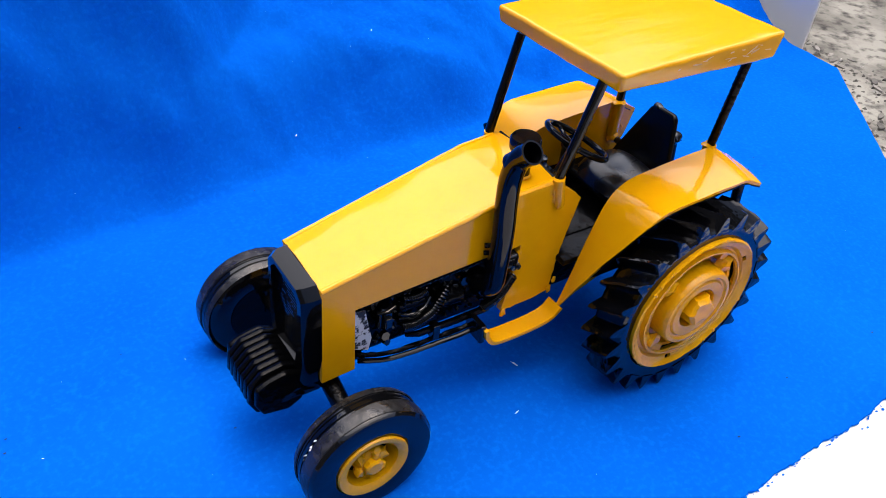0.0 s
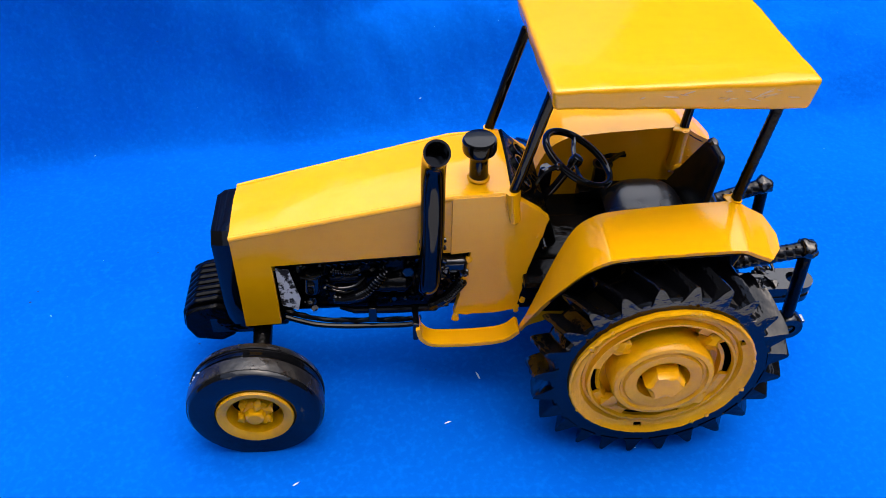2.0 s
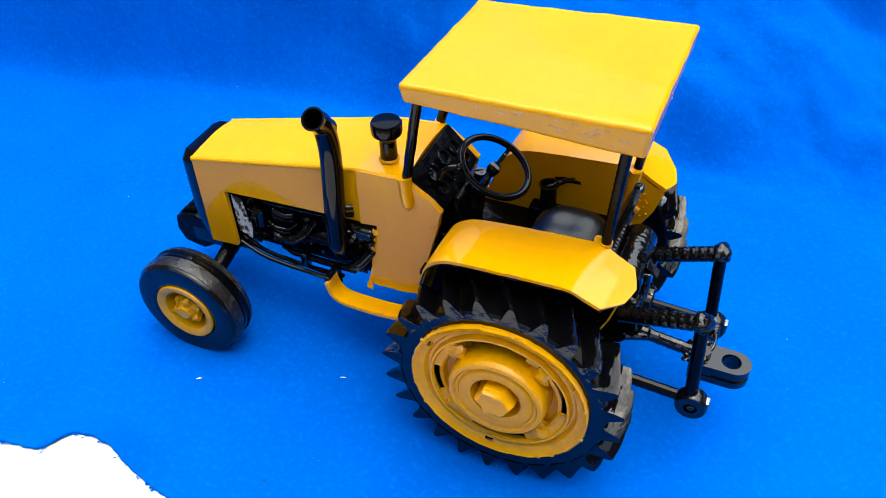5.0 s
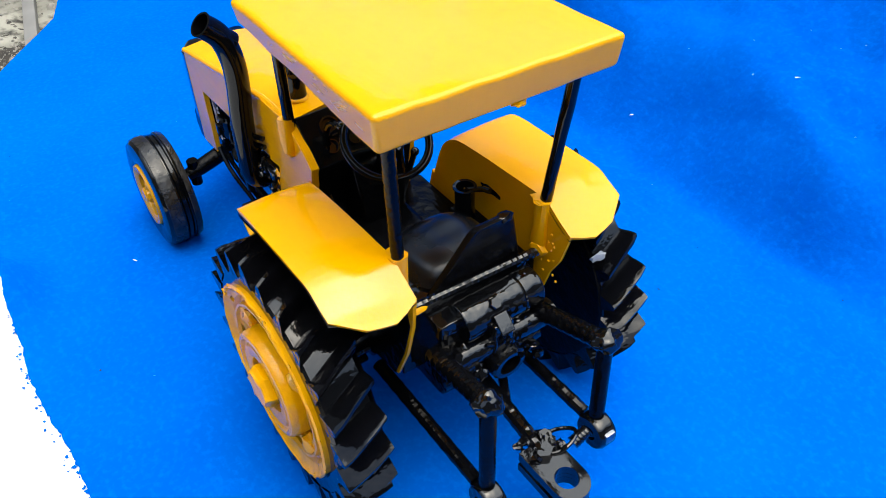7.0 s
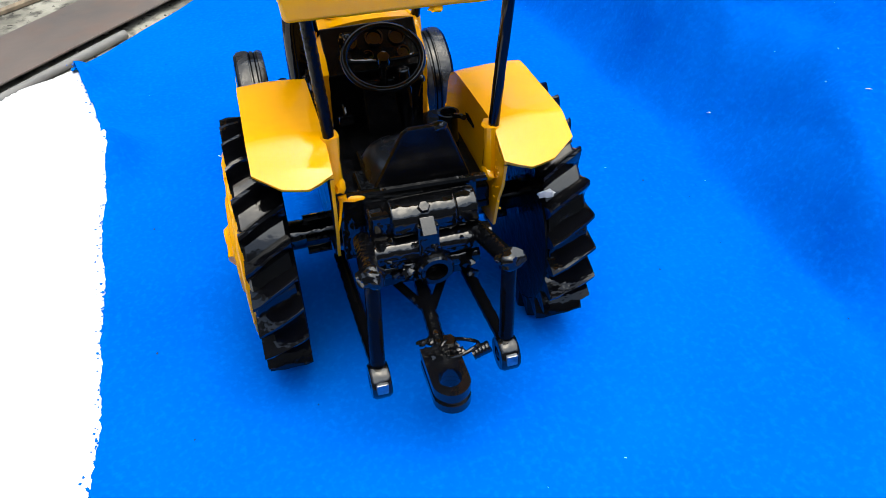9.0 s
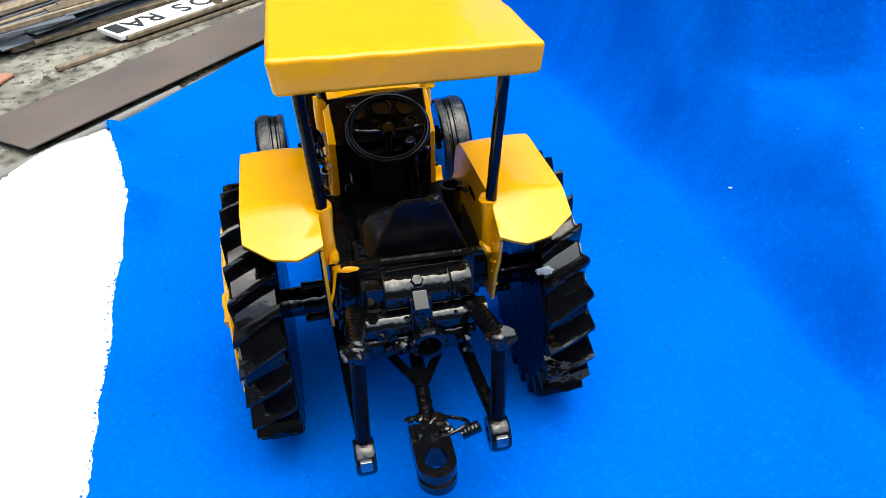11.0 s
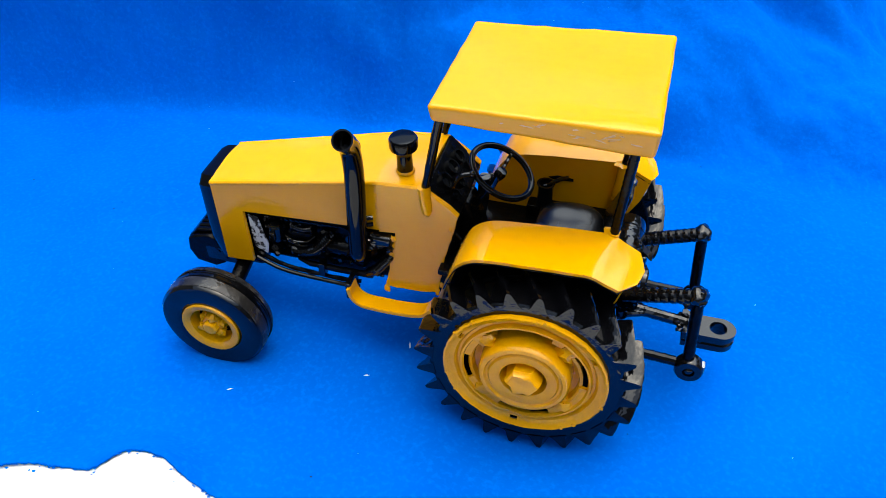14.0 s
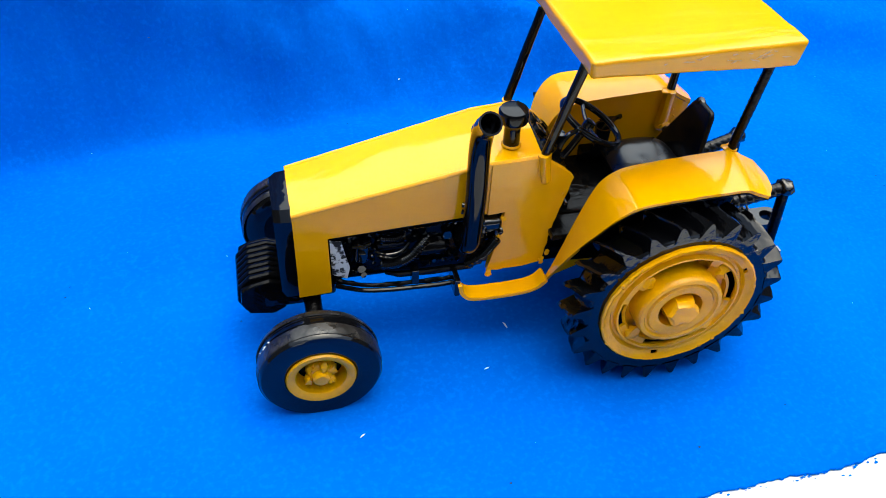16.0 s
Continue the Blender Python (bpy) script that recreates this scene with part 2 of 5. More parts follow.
def lathe(profile, seg=48, m=None, closed=False):
    """Turns (r, h) rows about the z axis; m then puts it in place."""
    bm = bmesh.new()
    rings = []
    for r, h in profile:
        if r < 1e-5:
            rings.append([bm.verts.new((0, 0, h))])
        else:
            rings.append([bm.verts.new((r * math.cos(2 * math.pi * k / seg), r * math.sin(2 * math.pi * k / seg), h)) for k in range(seg)])
    pairs = list(zip(rings, rings[1:])) + ([(rings[-1], rings[0])] if closed else [])
    for a, b in pairs:
        for k in range(seg):
            j = (k + 1) % seg
            if len(a) == 1 and len(b) > 1:
                bm.faces.new((a[0], b[j], b[k]))
            elif len(b) == 1 and len(a) > 1:
                bm.faces.new((a[k], a[j], b[0]))
            elif len(a) > 1:
                bm.faces.new((a[k], a[j], b[j], b[k]))
    if m is not None:
        bm.transform(m)
    return bm


def axis(at, way):
    """A pose whose z axis points along way."""
    return Matrix.Translation(at) @ Vector(way).to_track_quat("Z", "Y").to_matrix().to_4x4()


def hexnut(at, way, r, h, crown=0.0):
    return bevel(lathe([(0, 0), (r, 0), (r, h), (r * 0.8, h + crown), (0, h + crown)] if crown else [(0, 0), (r, 0), (r, h), (0, h)], 6, axis(at, way)), r * 0.12, 2)


def blob(at, size, lumps=0.3, seed=0, sub=2):
    bm = bmesh.new()
    bmesh.ops.create_icosphere(bm, subdivisions=sub, radius=1)
    for v in bm.verts:
        v.co *= 1 + lumps * noise.noise(v.co * 1.7 + Vector((seed * 3.1, 0, 0)))
        v.co = Vector((v.co.x * size[0], v.co.y * size[1], v.co.z * size[2])) + Vector(at)
    return bm


def sheet(rows, thick):
    """A skin through rows of points, with thickness."""
    bm = bmesh.new()
    g = [[bm.verts.new(q) for q in r] for r in rows]
    for a, b in zip(g, g[1:]):
        for k in range(len(a) - 1):
            bm.faces.new((a[k], a[k + 1], b[k + 1], b[k]))
    bmesh.ops.recalc_face_normals(bm, faces=bm.faces)
    bmesh.ops.solidify(bm, geom=bm.faces[:], thickness=thick)
    return bm


def coil(pts, radius, wire, turns, seg=6, steps=10):
    """A helical spring along a path."""
    path = smooth_path(pts, 12)
    n = turns * steps
    out = []
    for i in range(n + 1):
        f = i / n * (len(path) - 1)
        k = min(int(f), len(path) - 2)
        q = path[k].lerp(path[k + 1], f - k)
        d = (path[k + 1] - path[k]).normalized()
        s = d.cross(Vector((0.3, 0.9, 0.1))).normalized()
        u = d.cross(s)
        a = 2 * math.pi * i / steps
        out.append(q + radius * (math.cos(a) * s + math.sin(a) * u))
    return tube(out, wire, seg)


# ---------------------------------------------------------------- cloth, table, yard
def near_edge(x):
    rag = 0.022 * noise.noise((x * 2.1, 3.3, 0)) + 0.006 * noise.noise((x * 8.0, 1.3, 0)) + 0.009 * noise.noise((x * 31.0, 7.3, 0)) + 0.006 * noise.noise((x * 70.0, 2.3, 0))
    if x < -5.5:
        return -0.41 + (-5.5 - x) * 0.40
    if x < -3.65:
        return -2.02 + (-3.65 - x) * 0.87
    if x < 2.5:
        y = -1.66 + 0.012 * math.sin(x * 2.0) - 0.03 * min(1.0, max(0.0, (-0.4 - x) / 0.6))
        y += 0.05 * math.exp(-((x + 1.96) / 0.24) ** 4)
        if x < -2.1:
            y -= 0.36 * min(1.0, (-2.1 - x) / 1.55)
        return y + rag * 1.3
    return -1.6 + (x - 2.5) * 1.44 if x < 3.67 else 0.085 + (x - 3.67) * 1.16


def cloth_height(x, y):
    start = 2.18 - 0.20 * max(0.0, -2.2 - x) + 0.12 * noise.noise((x * 0.7, 0.2, 5.0)) + 0.05 * noise.noise((x * 2.2, 0.7, 5.0))
    start = max(start, 1.35)
    rise = 0.62 + 0.20 * min(2.4, max(0.0, -1.4 - x)) + 0.10 * noise.noise((x * 0.6, 4.2, 1.0))
    rise *= 1.0 - 0.55 * min(1.0, max(0.0, (x - 0.7) / 0.9))
    t = min(1.0, max(0.0, (y - start + 0.05) / (0.62 + 0.25 * noise.noise((x * 0.9, 9.2, 1.0)))))
    z = rise * t * t * (3 - 2 * t)
    ramp = max(0.0, y - start - 0.35)
    side = min(1.0, max(0.0, (2.4 - x) / 1.5))
    z += ramp * (0.16 + 0.34 * side)
    bend = min(1.0, max(0.0, (x + 2.0) / 1.5))
    # slanting folds on the steep part, along q, one above the other along p
    p, q = 0.45 * x + 2.35 * y, 0.89 * x - 1.17 * y
    fold = 0.12 * noise.noise((x * 0.5, 1.7, 3.0)) + 0.24 * noise.noise((q * 0.5, p * 1.0, 3.0)) + 0.11 * noise.noise((q * 1.3, p * 2.0, 9.0)) + 0.020 * noise.noise((q * 4.5, p * 4.5, 4.0))
    steep = max(0.0, y - start - 0.28 - 1.0 * bend * bend * (3 - 2 * bend) - fold)
    z += side * (2.6 * min(steep, 1.05) + 0.12 * max(0.0, steep - 1.05) - 0.5 * (1.0 - math.exp(-steep / 0.25)))
    u = min(1.0, max(0.0, (y - start - 1.5 - 0.35 * noise.noise((x * 0.55, 2.2, 7.0))) / 0.9))
    z += (0.30 + 0.25 * noise.noise((x * 0.6, 6.2, 2.0))) * u * u * (3 - 2 * u)
    # folds and soft creases where the cloth climbs and beyond
    amt = min(1.0, max(0.0, (y - start + 0.35) / 0.7))
    z += amt * (0.15 * noise.noise((x * 0.75 + y * 0.35, y * 1.1, 2.0)) + 0.075 * noise.noise((x * 1.5 - y * 0.6, y * 2.1, 8.0)) + 0.046 * noise.noise((x * 3.6 + y * 1.2, y * 4.5, 3.0)) + 0.017 * noise.noise((x * 9.0 + y * 3.0, y * 11.0, 5.0)))
    z += 0.022 * noise.noise((x * 0.9, y * 0.9, 1.0)) + 0.008 * noise.noise((x * 2.7, y * 2.7, 4.0)) + 0.0025 * noise.noise((x * 7.1, y * 7.1, 6.0))
    # the far corner climbs beyond the stopper
    d = max(0.0, -6.36 - x + 0.16 * noise.noise((y * 1.3, 2.2, 4.0)) + 0.10 * min(0.0, y - 0.4))
    z += (0.95 + 0.35 * noise.noise((x * 0.8, y * 1.4, 6.5))) * min(1.0, d / 0.9) ** 1.4 + 0.12 * max(0.0, d - 0.9)
    # pressed down below the wheels, a little full between them
    for wx, wy, r, deep in ((0.0, -0.72, 0.42, 0.085), (0.0, 0.70, 0.40, 0.11), (-2.01, -0.57, 0.26, 0.04), (-2.01, 0.73, 0.34, 0.10)):
        z -= deep * math.exp(-(((x - wx) / r) ** 2 + ((y - wy) / (r * 0.75)) ** 2))
    z += 0.045 * math.exp(-(((x + 0.95) / 0.8) ** 2 + ((y + 0.1) / 0.55) ** 2))
    # the near edge stands up in a few waves
    for wx, wy, rx, ry, high in ((-1.94, -1.66, 0.32, 0.19, 0.29), (-2.6, -1.80, 0.30, 0.18, 0.12), (-3.2, -1.95, 0.26, 0.20, 0.24), (1.2, -1.66, 0.32, 0.18, 0.11)):
        z += high * math.exp(-((x - wx) / rx) ** 2 - ((y - wy) / ry) ** 2)
    return z


def build_cloth():
    xs = np.concatenate([np.arange(-9.4, -3.65, 0.10), np.arange(-3.65, 2.5, 0.02), np.arange(2.5, 5.02, 0.07)])
    rows = []
    n = 250
    for x in xs:
        y0 = near_edge(x)
        hang = x < -3.66 or x > 2.5
        col = []
        if hang:
            nx, ny = (-0.69, -0.72) if x < 0 else (0.72, -0.69)
            for d in (1.5, 0.9, 0.4, 0.15, 0.04):
                k = min(1.0, d / 0.15)
                col.append((x + nx * 0.05 * k, y0 + ny * 0.05 * k, cloth_height(x, y0) - d))
        else:
            col += [(x, y0 - 0.004 + 0.0005 * k, cloth_height(x, y0) - 0.014 + 0.003 * k) for k in range(5)]
        for k in range(n):
            f = (k / (n - 1)) ** 1.25
            y = y0 + (8.0 - y0) * f
            col.append((x, y, cloth_height(x, y)))
        rows.append(col)
    bm = bmesh.new()
    g = [[bm.verts.new(q) for q in c] for c in rows]
    for a, b in zip(g, g[1:]):
        for k in range(len(a) - 1):
            bm.faces.new((a[k], b[k], b[k + 1], a[k + 1]))
    ob = part("cloth", bm, CLOTH, smooth=80)
    return tagged(ob, "bright blue felt cloth with a ragged edge, spread over the table and up behind", "cloth", kind="structure")


build_cloth()


def rounded_board(corner, a, b, side, wide, r, z0, z1):
    bm = bmesh.new()
    c0 = Vector((*corner, 0))
    va, vb = Vector((*a, 0)), Vector((*b, 0))
    pts = []
    for cx, cy, base in ((r, r, 180), (side - r, r, 270), (side - r, wide - r, 0), (r, wide - r, 90)):
        for k in range(7):
            t = radians(base + 15 * k)
            pts.append(c0 + va * (cx + r * math.cos(t)) + vb * (cy + r * math.sin(t)))
    lo = [bm.verts.new((p.x, p.y, z0)) for p in pts]
    hi = [bm.verts.new((p.x, p.y, z1)) for p in pts]
    bm.faces.new(lo[::-1])
    bm.faces.new(hi)
    for i in range(len(pts)):
        j = (i + 1) % len(pts)
        bm.faces.new((lo[i], lo[j], hi[j], hi[i]))
    return bevel(bm, 0.06, 3, 40)


def build_table():
    t = empty("plastic_table")
    tagged(t, "white plastic table below the blue cloth", "table")
    a, b = (-0.710, 0.704), (0.704, 0.710)
    part("tabletop", rounded_board((-0.55, -5.2), a, b, 7.53, 6.2, 0.35, -0.48, -0.135), PLASTIC, t)
    c0, va, vb = Vector((-0.55, -5.2, 0)), Vector((*a, 0)), Vector((*b, 0))
    for ca, cb in ((0.6, 0.6), (7.0, 0.6), (7.0, 5.6), (0.6, 5.6)):
        q = c0 + va * ca + vb * cb
        part("leg", tube([(q.x, q.y, -0.40), (q.x, q.y, -7.2)], [0.32, 0.22], 16), PLASTIC, t)


build_table()


def build_lining():
    rows = []
    for i in range(148):
        x = -3.72 + i * 0.042
        row = []
        for k in range(40):
            y = -1.35 - k * 0.05
            if x < -2.2:
                y = max(y, -2.30 - (x + 3.45))
            h = cloth_height(x, max(y, -1.9)) * math.exp(-max(0.0, -1.75 - y) * 1.5)
            row.append((x, y, max(h, 0.0) - 0.024 - 0.02 * min(1.0, max(0.0, (-1.8 - y)))))
        rows.append(row)
    bm = bmesh.new()
    g = [[bm.verts.new(q) for q in c] for c in rows]
    for a, b in zip(g, g[1:]):
        for k in range(len(a) - 1):
            if (a[k].co - a[k + 1].co).length > 1e-5 and (b[k].co - b[k + 1].co).length > 1e-5:
                bm.faces.new((a[k], b[k], b[k + 1], a[k + 1]))
    ob = part("white_sheet", bm, PLASTIC, smooth=80)
    tagged(ob, "plain white sheet on the table below the blue cloth", "sheet", kind="structure")


build_lining()


GZ = -7.2


def build_ledge():
    ob = part("ledge", box(-5.2, 0.5, 2.72, 5.6, -0.135, 0.42, 0.05), PLASTIC)
    tagged(ob, "plain low ledge over which the cloth climbs", "ledge", kind="structure")
    ob = part("wall_behind_cloth", box(-5.0, -0.6, 4.6, 7.6, GZ, 2.3, 0.05), PLASTER)
    tagged(ob, "plain low rendered wall below the raised cloth", "wall", kind="structure")


build_ledge()



def build_yard():
    bm = bmesh.new()
    for x, y in ((-9000, -9000), (9000, -9000), (9000, 9000), (-9000, 9000)):
        bm.verts.new((x, y, GZ))
    bm.faces.new(bm.verts[:])
    tagged(part("ground", bm, CONCRETE, smooth=0), "worn stained concrete yard with dirt and cracks", "ground", kind="structure")
    d = Vector((-0.62, 0.785, 0))
    e = Vector((-0.785, -0.62, 0))

    def strip(p, along, across, z0, z1, name, mat, tilt=0.0, r=0.02, way=d):
        """A bar on the ground: from p, so far along and across."""
        w = Vector((way[0], way[1], 0)).normalized()
        s = Vector((-w.y, w.x, 0))
        m = Matrix.Translation((p[0], p[1], GZ)) @ Matrix(((w.x, s.x, 0, 0), (w.y, s.y, 0, 0), (0, 0, 1, 0), (0, 0, 0, 1)))
        m = m @ Matrix.Rotation(tilt, 4, "X")
        return part(name, box(0, along, 0, across, z0, z1, r, m), mat)

    plate = strip((-18.05, -7.66), 20, 3.19, 0.28, 0.33, "steel_plate", RUST, -0.08, 0.01, (-0.703, 0.711))
    tagged(plate, "long brown rusty steel plate lying on the concrete", "plate")
    pipe = part("drain_pipe", tube([(-15.6, -9.60, GZ + 0.14), (-19.4, -5.83, GZ + 0.14), (-21.3, -3.95, GZ + 0.14)], 0.14, 16), PIPE)
    tagged(pipe, "pale grey pipe lying on the concrete", "pipe")
    edge = strip((-24.25, -8.0), 14, 0.28, 0.02, 0.16, "timber_batten", WOOD, 0, 0.03, (-0.61, 0.79))
    tagged(edge, "long thin weathered timber batten on the ground", "plank", "scrap timber")

    sign = empty("sign_board")
    tagged(sign, "white painted sign board with black letters, lying upside down", "sign")
    sm = Matrix.Translation((-25.88, -6.15, GZ + 0.25)) @ Matrix.Rotation(math.atan2(0.785, -0.62), 4, "Z")
    part("board", box(0, 9.5, 0, 1.55, 0, 0.16, 0.03, sm), SIGNWHITE, sign)
    part("edge_batten", box(0.2, 9.5, -0.18, 0.0, 0.0, 0.14, 0.02, sm), WOOD, sign)
    for i, (ch, at, w) in enumerate((("A", 1.08, 0.8), ("R", 1.80, 0.8), ("S", 3.05, 0.8), ("O", 3.95, 0.8), ("S", 4.85, 0.8))):
        cu = bpy.data.curves.new("letter", "FONT")
        cu.body, cu.size, cu.align_x, cu.align_y, cu.extrude = ch, 1.35 * U, "CENTER", "CENTER", 0.004 * U
        cu.offset = 0.02 * U
        ob = new("letter", cu)
        cu.materials.append(SIGNBLACK)
        deps = bpy.context.evaluated_depsgraph_get()
        me = bpy.data.meshes.new_from_object(ob.evaluated_get(deps))
        bpy.data.objects.remove(ob)
        lt = new("letter", me)
        lt.parent = sign
        p = sm @ Vector((at, 0.8, 0.168))
        lt.matrix_world = Matrix.Translation(p * U) @ Matrix.Rotation(math.atan2(0.785, -0.62) + math.pi, 4, "Z") @ Matrix.Diagonal((0.8, 1, 1, 1))
    part("letter_bar", box(0.12, 0.62, 0.35, 1.3, 0.16, 0.175, 0.0, sm), SIGNBLACK, sign)
    post = part("wooden_stake", tube([(-28.6, -2.9, GZ + 0.4), (-28.5, -2.85, GZ + 1.0), (-28.45, -2.8, GZ + 1.7)], [0.18, 0.24, 0.3], 10), WOOD)
    tagged(post, "short brown wooden stake on the sign board", "stake")

    rnd = random.Random(5)
    clear = sm.inverted()
    for i in range(170):
        p0 = Vector((-26.3, -8.6, 0)) + e * rnd.uniform(0.2, 8.5) + d * rnd.uniform(-4.0, 2.5)
        ln, wd, th = rnd.uniform(4, 14), rnd.uniform(0.14, 0.50), rnd.uniform(0.06, 0.24)
        a = rnd.gauss(0, 0.15)
        w = Vector((d.x * math.cos(a) - d.y * math.sin(a), d.x * math.sin(a) + d.y * math.cos(a)))
        z = rnd.uniform(0.02, 1.1)
        sh = rnd.random() < 0.22
        # nothing lies over the sign board
        spots = [clear @ Vector((p0.x + w.x * ln * f - w.y * g, p0.y + w.y * ln * f + w.x * g, GZ)) for f in np.linspace(0, 1, 13) for g in (0, wd * 1.8)]
        if any(-0.5 < q.x < 10 and q.y < 1.75 for q in spots):
            continue
        ob = strip((p0.x, p0.y), ln, wd * (1.8 if sh else 1), z, z + (0.06 if sh else th), "metal_sheet" if sh else "plank",
                   SHEETGREY if sh else WOOD, rnd.gauss(0, 0.12), 0.02, w)
        tagged(ob, "bent grey metal sheet in a heap of scrap" if sh else "weathered wooden plank in a heap of scrap timber",
               "sheet" if sh else "plank", "scrap metal" if sh else "scrap timber")
    tile = strip((-24.3, -9.4), 1.6, 1.5, 0.02, 0.14, "clay_tile", ORANGE, 0, 0.05, (-0.4, -0.9))
    tagged(tile, "pale orange clay tile lying on the ground", "tile")
    ring = part("rubber_ring", lathe([(0.34, 0.0), (0.46, 0.0), (0.46, 0.14), (0.34, 0.14)], 28, Matrix.Translation((-15.5, -4.1, GZ)), True), SATIN)
    tagged(ring, "black round rubber ring on the concrete", "ring")
    # a grey steel bar with a foot, lying on the concrete
    st = empty("steel_bar")
    tagged(st, "grey painted steel bar with a welded foot, lying on concrete", "bar")
    bw = Vector((-0.976, 0.216, 0))
    bmx = Matrix.Translation((-17.5, 0.25, GZ)) @ Matrix.Rotation(math.atan2(bw.y, bw.x), 4, "Z")
    part("bar", box(0, 13, -0.17, 0.17, 0.0, 0.3, 0.03, bmx), PIPE, st)
    part("foot", box(2.6, 3.3, -1.15, -0.17, 0.0, 0.26, 0.03, bmx), PIPE, st)

    # rubble, one joined sheet of small stones
    bm = bmesh.new()
    for i in range(5200):
        if i % 4 == 0:
            x, y = rnd.uniform(-30, -14), rnd.uniform(-10, 3)
        else:
            x, y = rnd.uniform(7, 22), rnd.uniform(2, 20)
        s = rnd.uniform(0.03, 0.10) * (2.2 if rnd.random() < 0.05 else 1)
        base = [bm.verts.new((x + s * math.cos(t + rnd.uniform(-.3, .3)), y + s * rnd.uniform(.6, 1.1) * math.sin(t), GZ - 0.01)) for t in (0, 1.25, 2.5, 3.8, 5.0)]
        top = [bm.verts.new((v.co.x * 0.4 + x * 0.6, v.co.y * 0.4 + y * 0.6, GZ + s * rnd.uniform(0.25, 0.6))) for v in base]
        bm.faces.new(top)
        for k in range(5):
            bm.faces.new((base[k], base[(k + 1) % 5], top[(k + 1) % 5], top[k]))
    # flat pale flakes of old screed
    for i in range(900):
        x, y = rnd.uniform(7, 22), rnd.uniform(2, 20)
        s, a = rnd.uniform(0.06, 0.26), rnd.gauss(0.6, 0.5)
        ring = [(s * math.cos(t) * rnd.uniform(0.8, 1.2), s * rnd.uniform(0.25, 0.5) * math.sin(t)) for t in (0, 1.1, 2.2, 3.3, 4.2, 5.3)]
        ring = [(x + u * math.cos(a) - v * math.sin(a), y + u * math.sin(a) + v * math.cos(a)) for u, v in ring]
        high = rnd.uniform(0.02, 0.07)
        base = [bm.verts.new((u, v, GZ - 0.01)) for u, v in ring]
        top = [bm.verts.new((u * 0.92 + x * 0.08, v * 0.92 + y * 0.08, GZ + high)) for u, v in ring]
        bm.faces.new(top)
        for k in range(6):
            bm.faces.new((base[k], base[(k + 1) % 6], top[(k + 1) % 6], top[k]))
    # broken patch in the concrete, full of loose gravel
    crack = smooth_path([(-21.2, 0.9, 0), (-20.75, 0.59, 0), (-20.4, -0.3, 0), (-20.66, -1.1, 0), (-19.3, -1.15, 0), (-18.4, -1.28, 0), (-17.6, -2.3, 0)], 8)
    for i in range(420):
        q = rnd.choice(crack[:20] if i % 3 else crack)
        wide = 0.30 if i % 3 else 0.14
        x, y, s = q.x + rnd.gauss(0.25 if i % 3 else 0, wide), q.y + rnd.gauss(0, wide), rnd.uniform(0.02, 0.07)
        base = [bm.verts.new((x + s * math.cos(t), y + s * math.sin(t), GZ - 0.01)) for t in (0, 1.25, 2.5, 3.8, 5.0)]
        top = [bm.verts.new((v.co.x * 0.4 + x * 0.6, v.co.y * 0.4 + y * 0.6, GZ + s * rnd.uniform(0.25, 0.6))) for v in base]
        bm.faces.new(top)
        for k in range(5):
            bm.faces.new((base[k], base[(k + 1) % 5], top[(k + 1) % 5], top[k]))
    # dark soil in the broken patch, in long cracks and in small pits
    soil = bmesh.new()

    def ribbon(line, width, seed):
        pairs = []
        for k, q in enumerate(line):
            a, b = line[max(0, k - 1)], line[min(len(line) - 1, k + 1)]
            n = Vector((a.y - b.y, b.x - a.x, 0)).normalized()
            f = k / (len(line) - 1)
            w = width(f) * (1 + 0.6 * noise.noise((k * 0.7, seed, 1.0)))
            v = width(f) * (1 + 0.6 * noise.noise((k * 0.7, seed, 7.0)))
            pairs.append([soil.verts.new((q.x + n.x * g, q.y + n.y * g, GZ + 0.006)) for g in (w, -v)])
        for p, q in zip(pairs, pairs[1:]):
            soil.faces.new((p[0], p[1], q[1], q[0]))

    ribbon(crack, lambda f: 0.07 + 0.42 * math.sin(math.pi * min(1.0, f * 1.9 + 0.05)) ** 2 * (f < 0.52) + 0.7 * max(0.0, f - 0.7), 3.0)
    ribbon(smooth_path([(-20.9, -1.1, 0), (-21.0, -1.9, 0), (-20.7, -2.7, 0), (-21.0, -3.8, 0), (-20.6, -5.0, 0)], 8), lambda f: 0.03, 5.0)
    ribbon(smooth_path([(-18.9, -1.2, 0), (-19.3, -2.1, 0), (-18.9, -2.9, 0), (-19.4, -4.2, 0)], 8), lambda f: 0.03, 9.0)
    for i in range(150):
        x, y, r, a = rnd.uniform(-27, -17), rnd.uniform(-7.5, 3), rnd.uniform(0.03, 0.12), rnd.gauss(1.2, 0.4)
        ring = [(r * math.cos(t) * rnd.uniform(0.7, 1.3), r * 0.4 * math.sin(t) * rnd.uniform(0.6, 1.3)) for t in np.linspace(0, 5.6, 9)]
        soil.faces.new([soil.verts.new((x + u * math.cos(a) - v * math.sin(a), y + u * math.sin(a) + v * math.cos(a), GZ + 0.005)) for u, v in ring])
    tagged(part("soil", soil, SOIL, smooth=0), "dark soil in the cracks and pits of the concrete", "soil", kind="stuff")
    tagged(part("rubble", bm, STONE, smooth=0), "small stones and grit scattered over the yard", "rubble", kind="stuff")

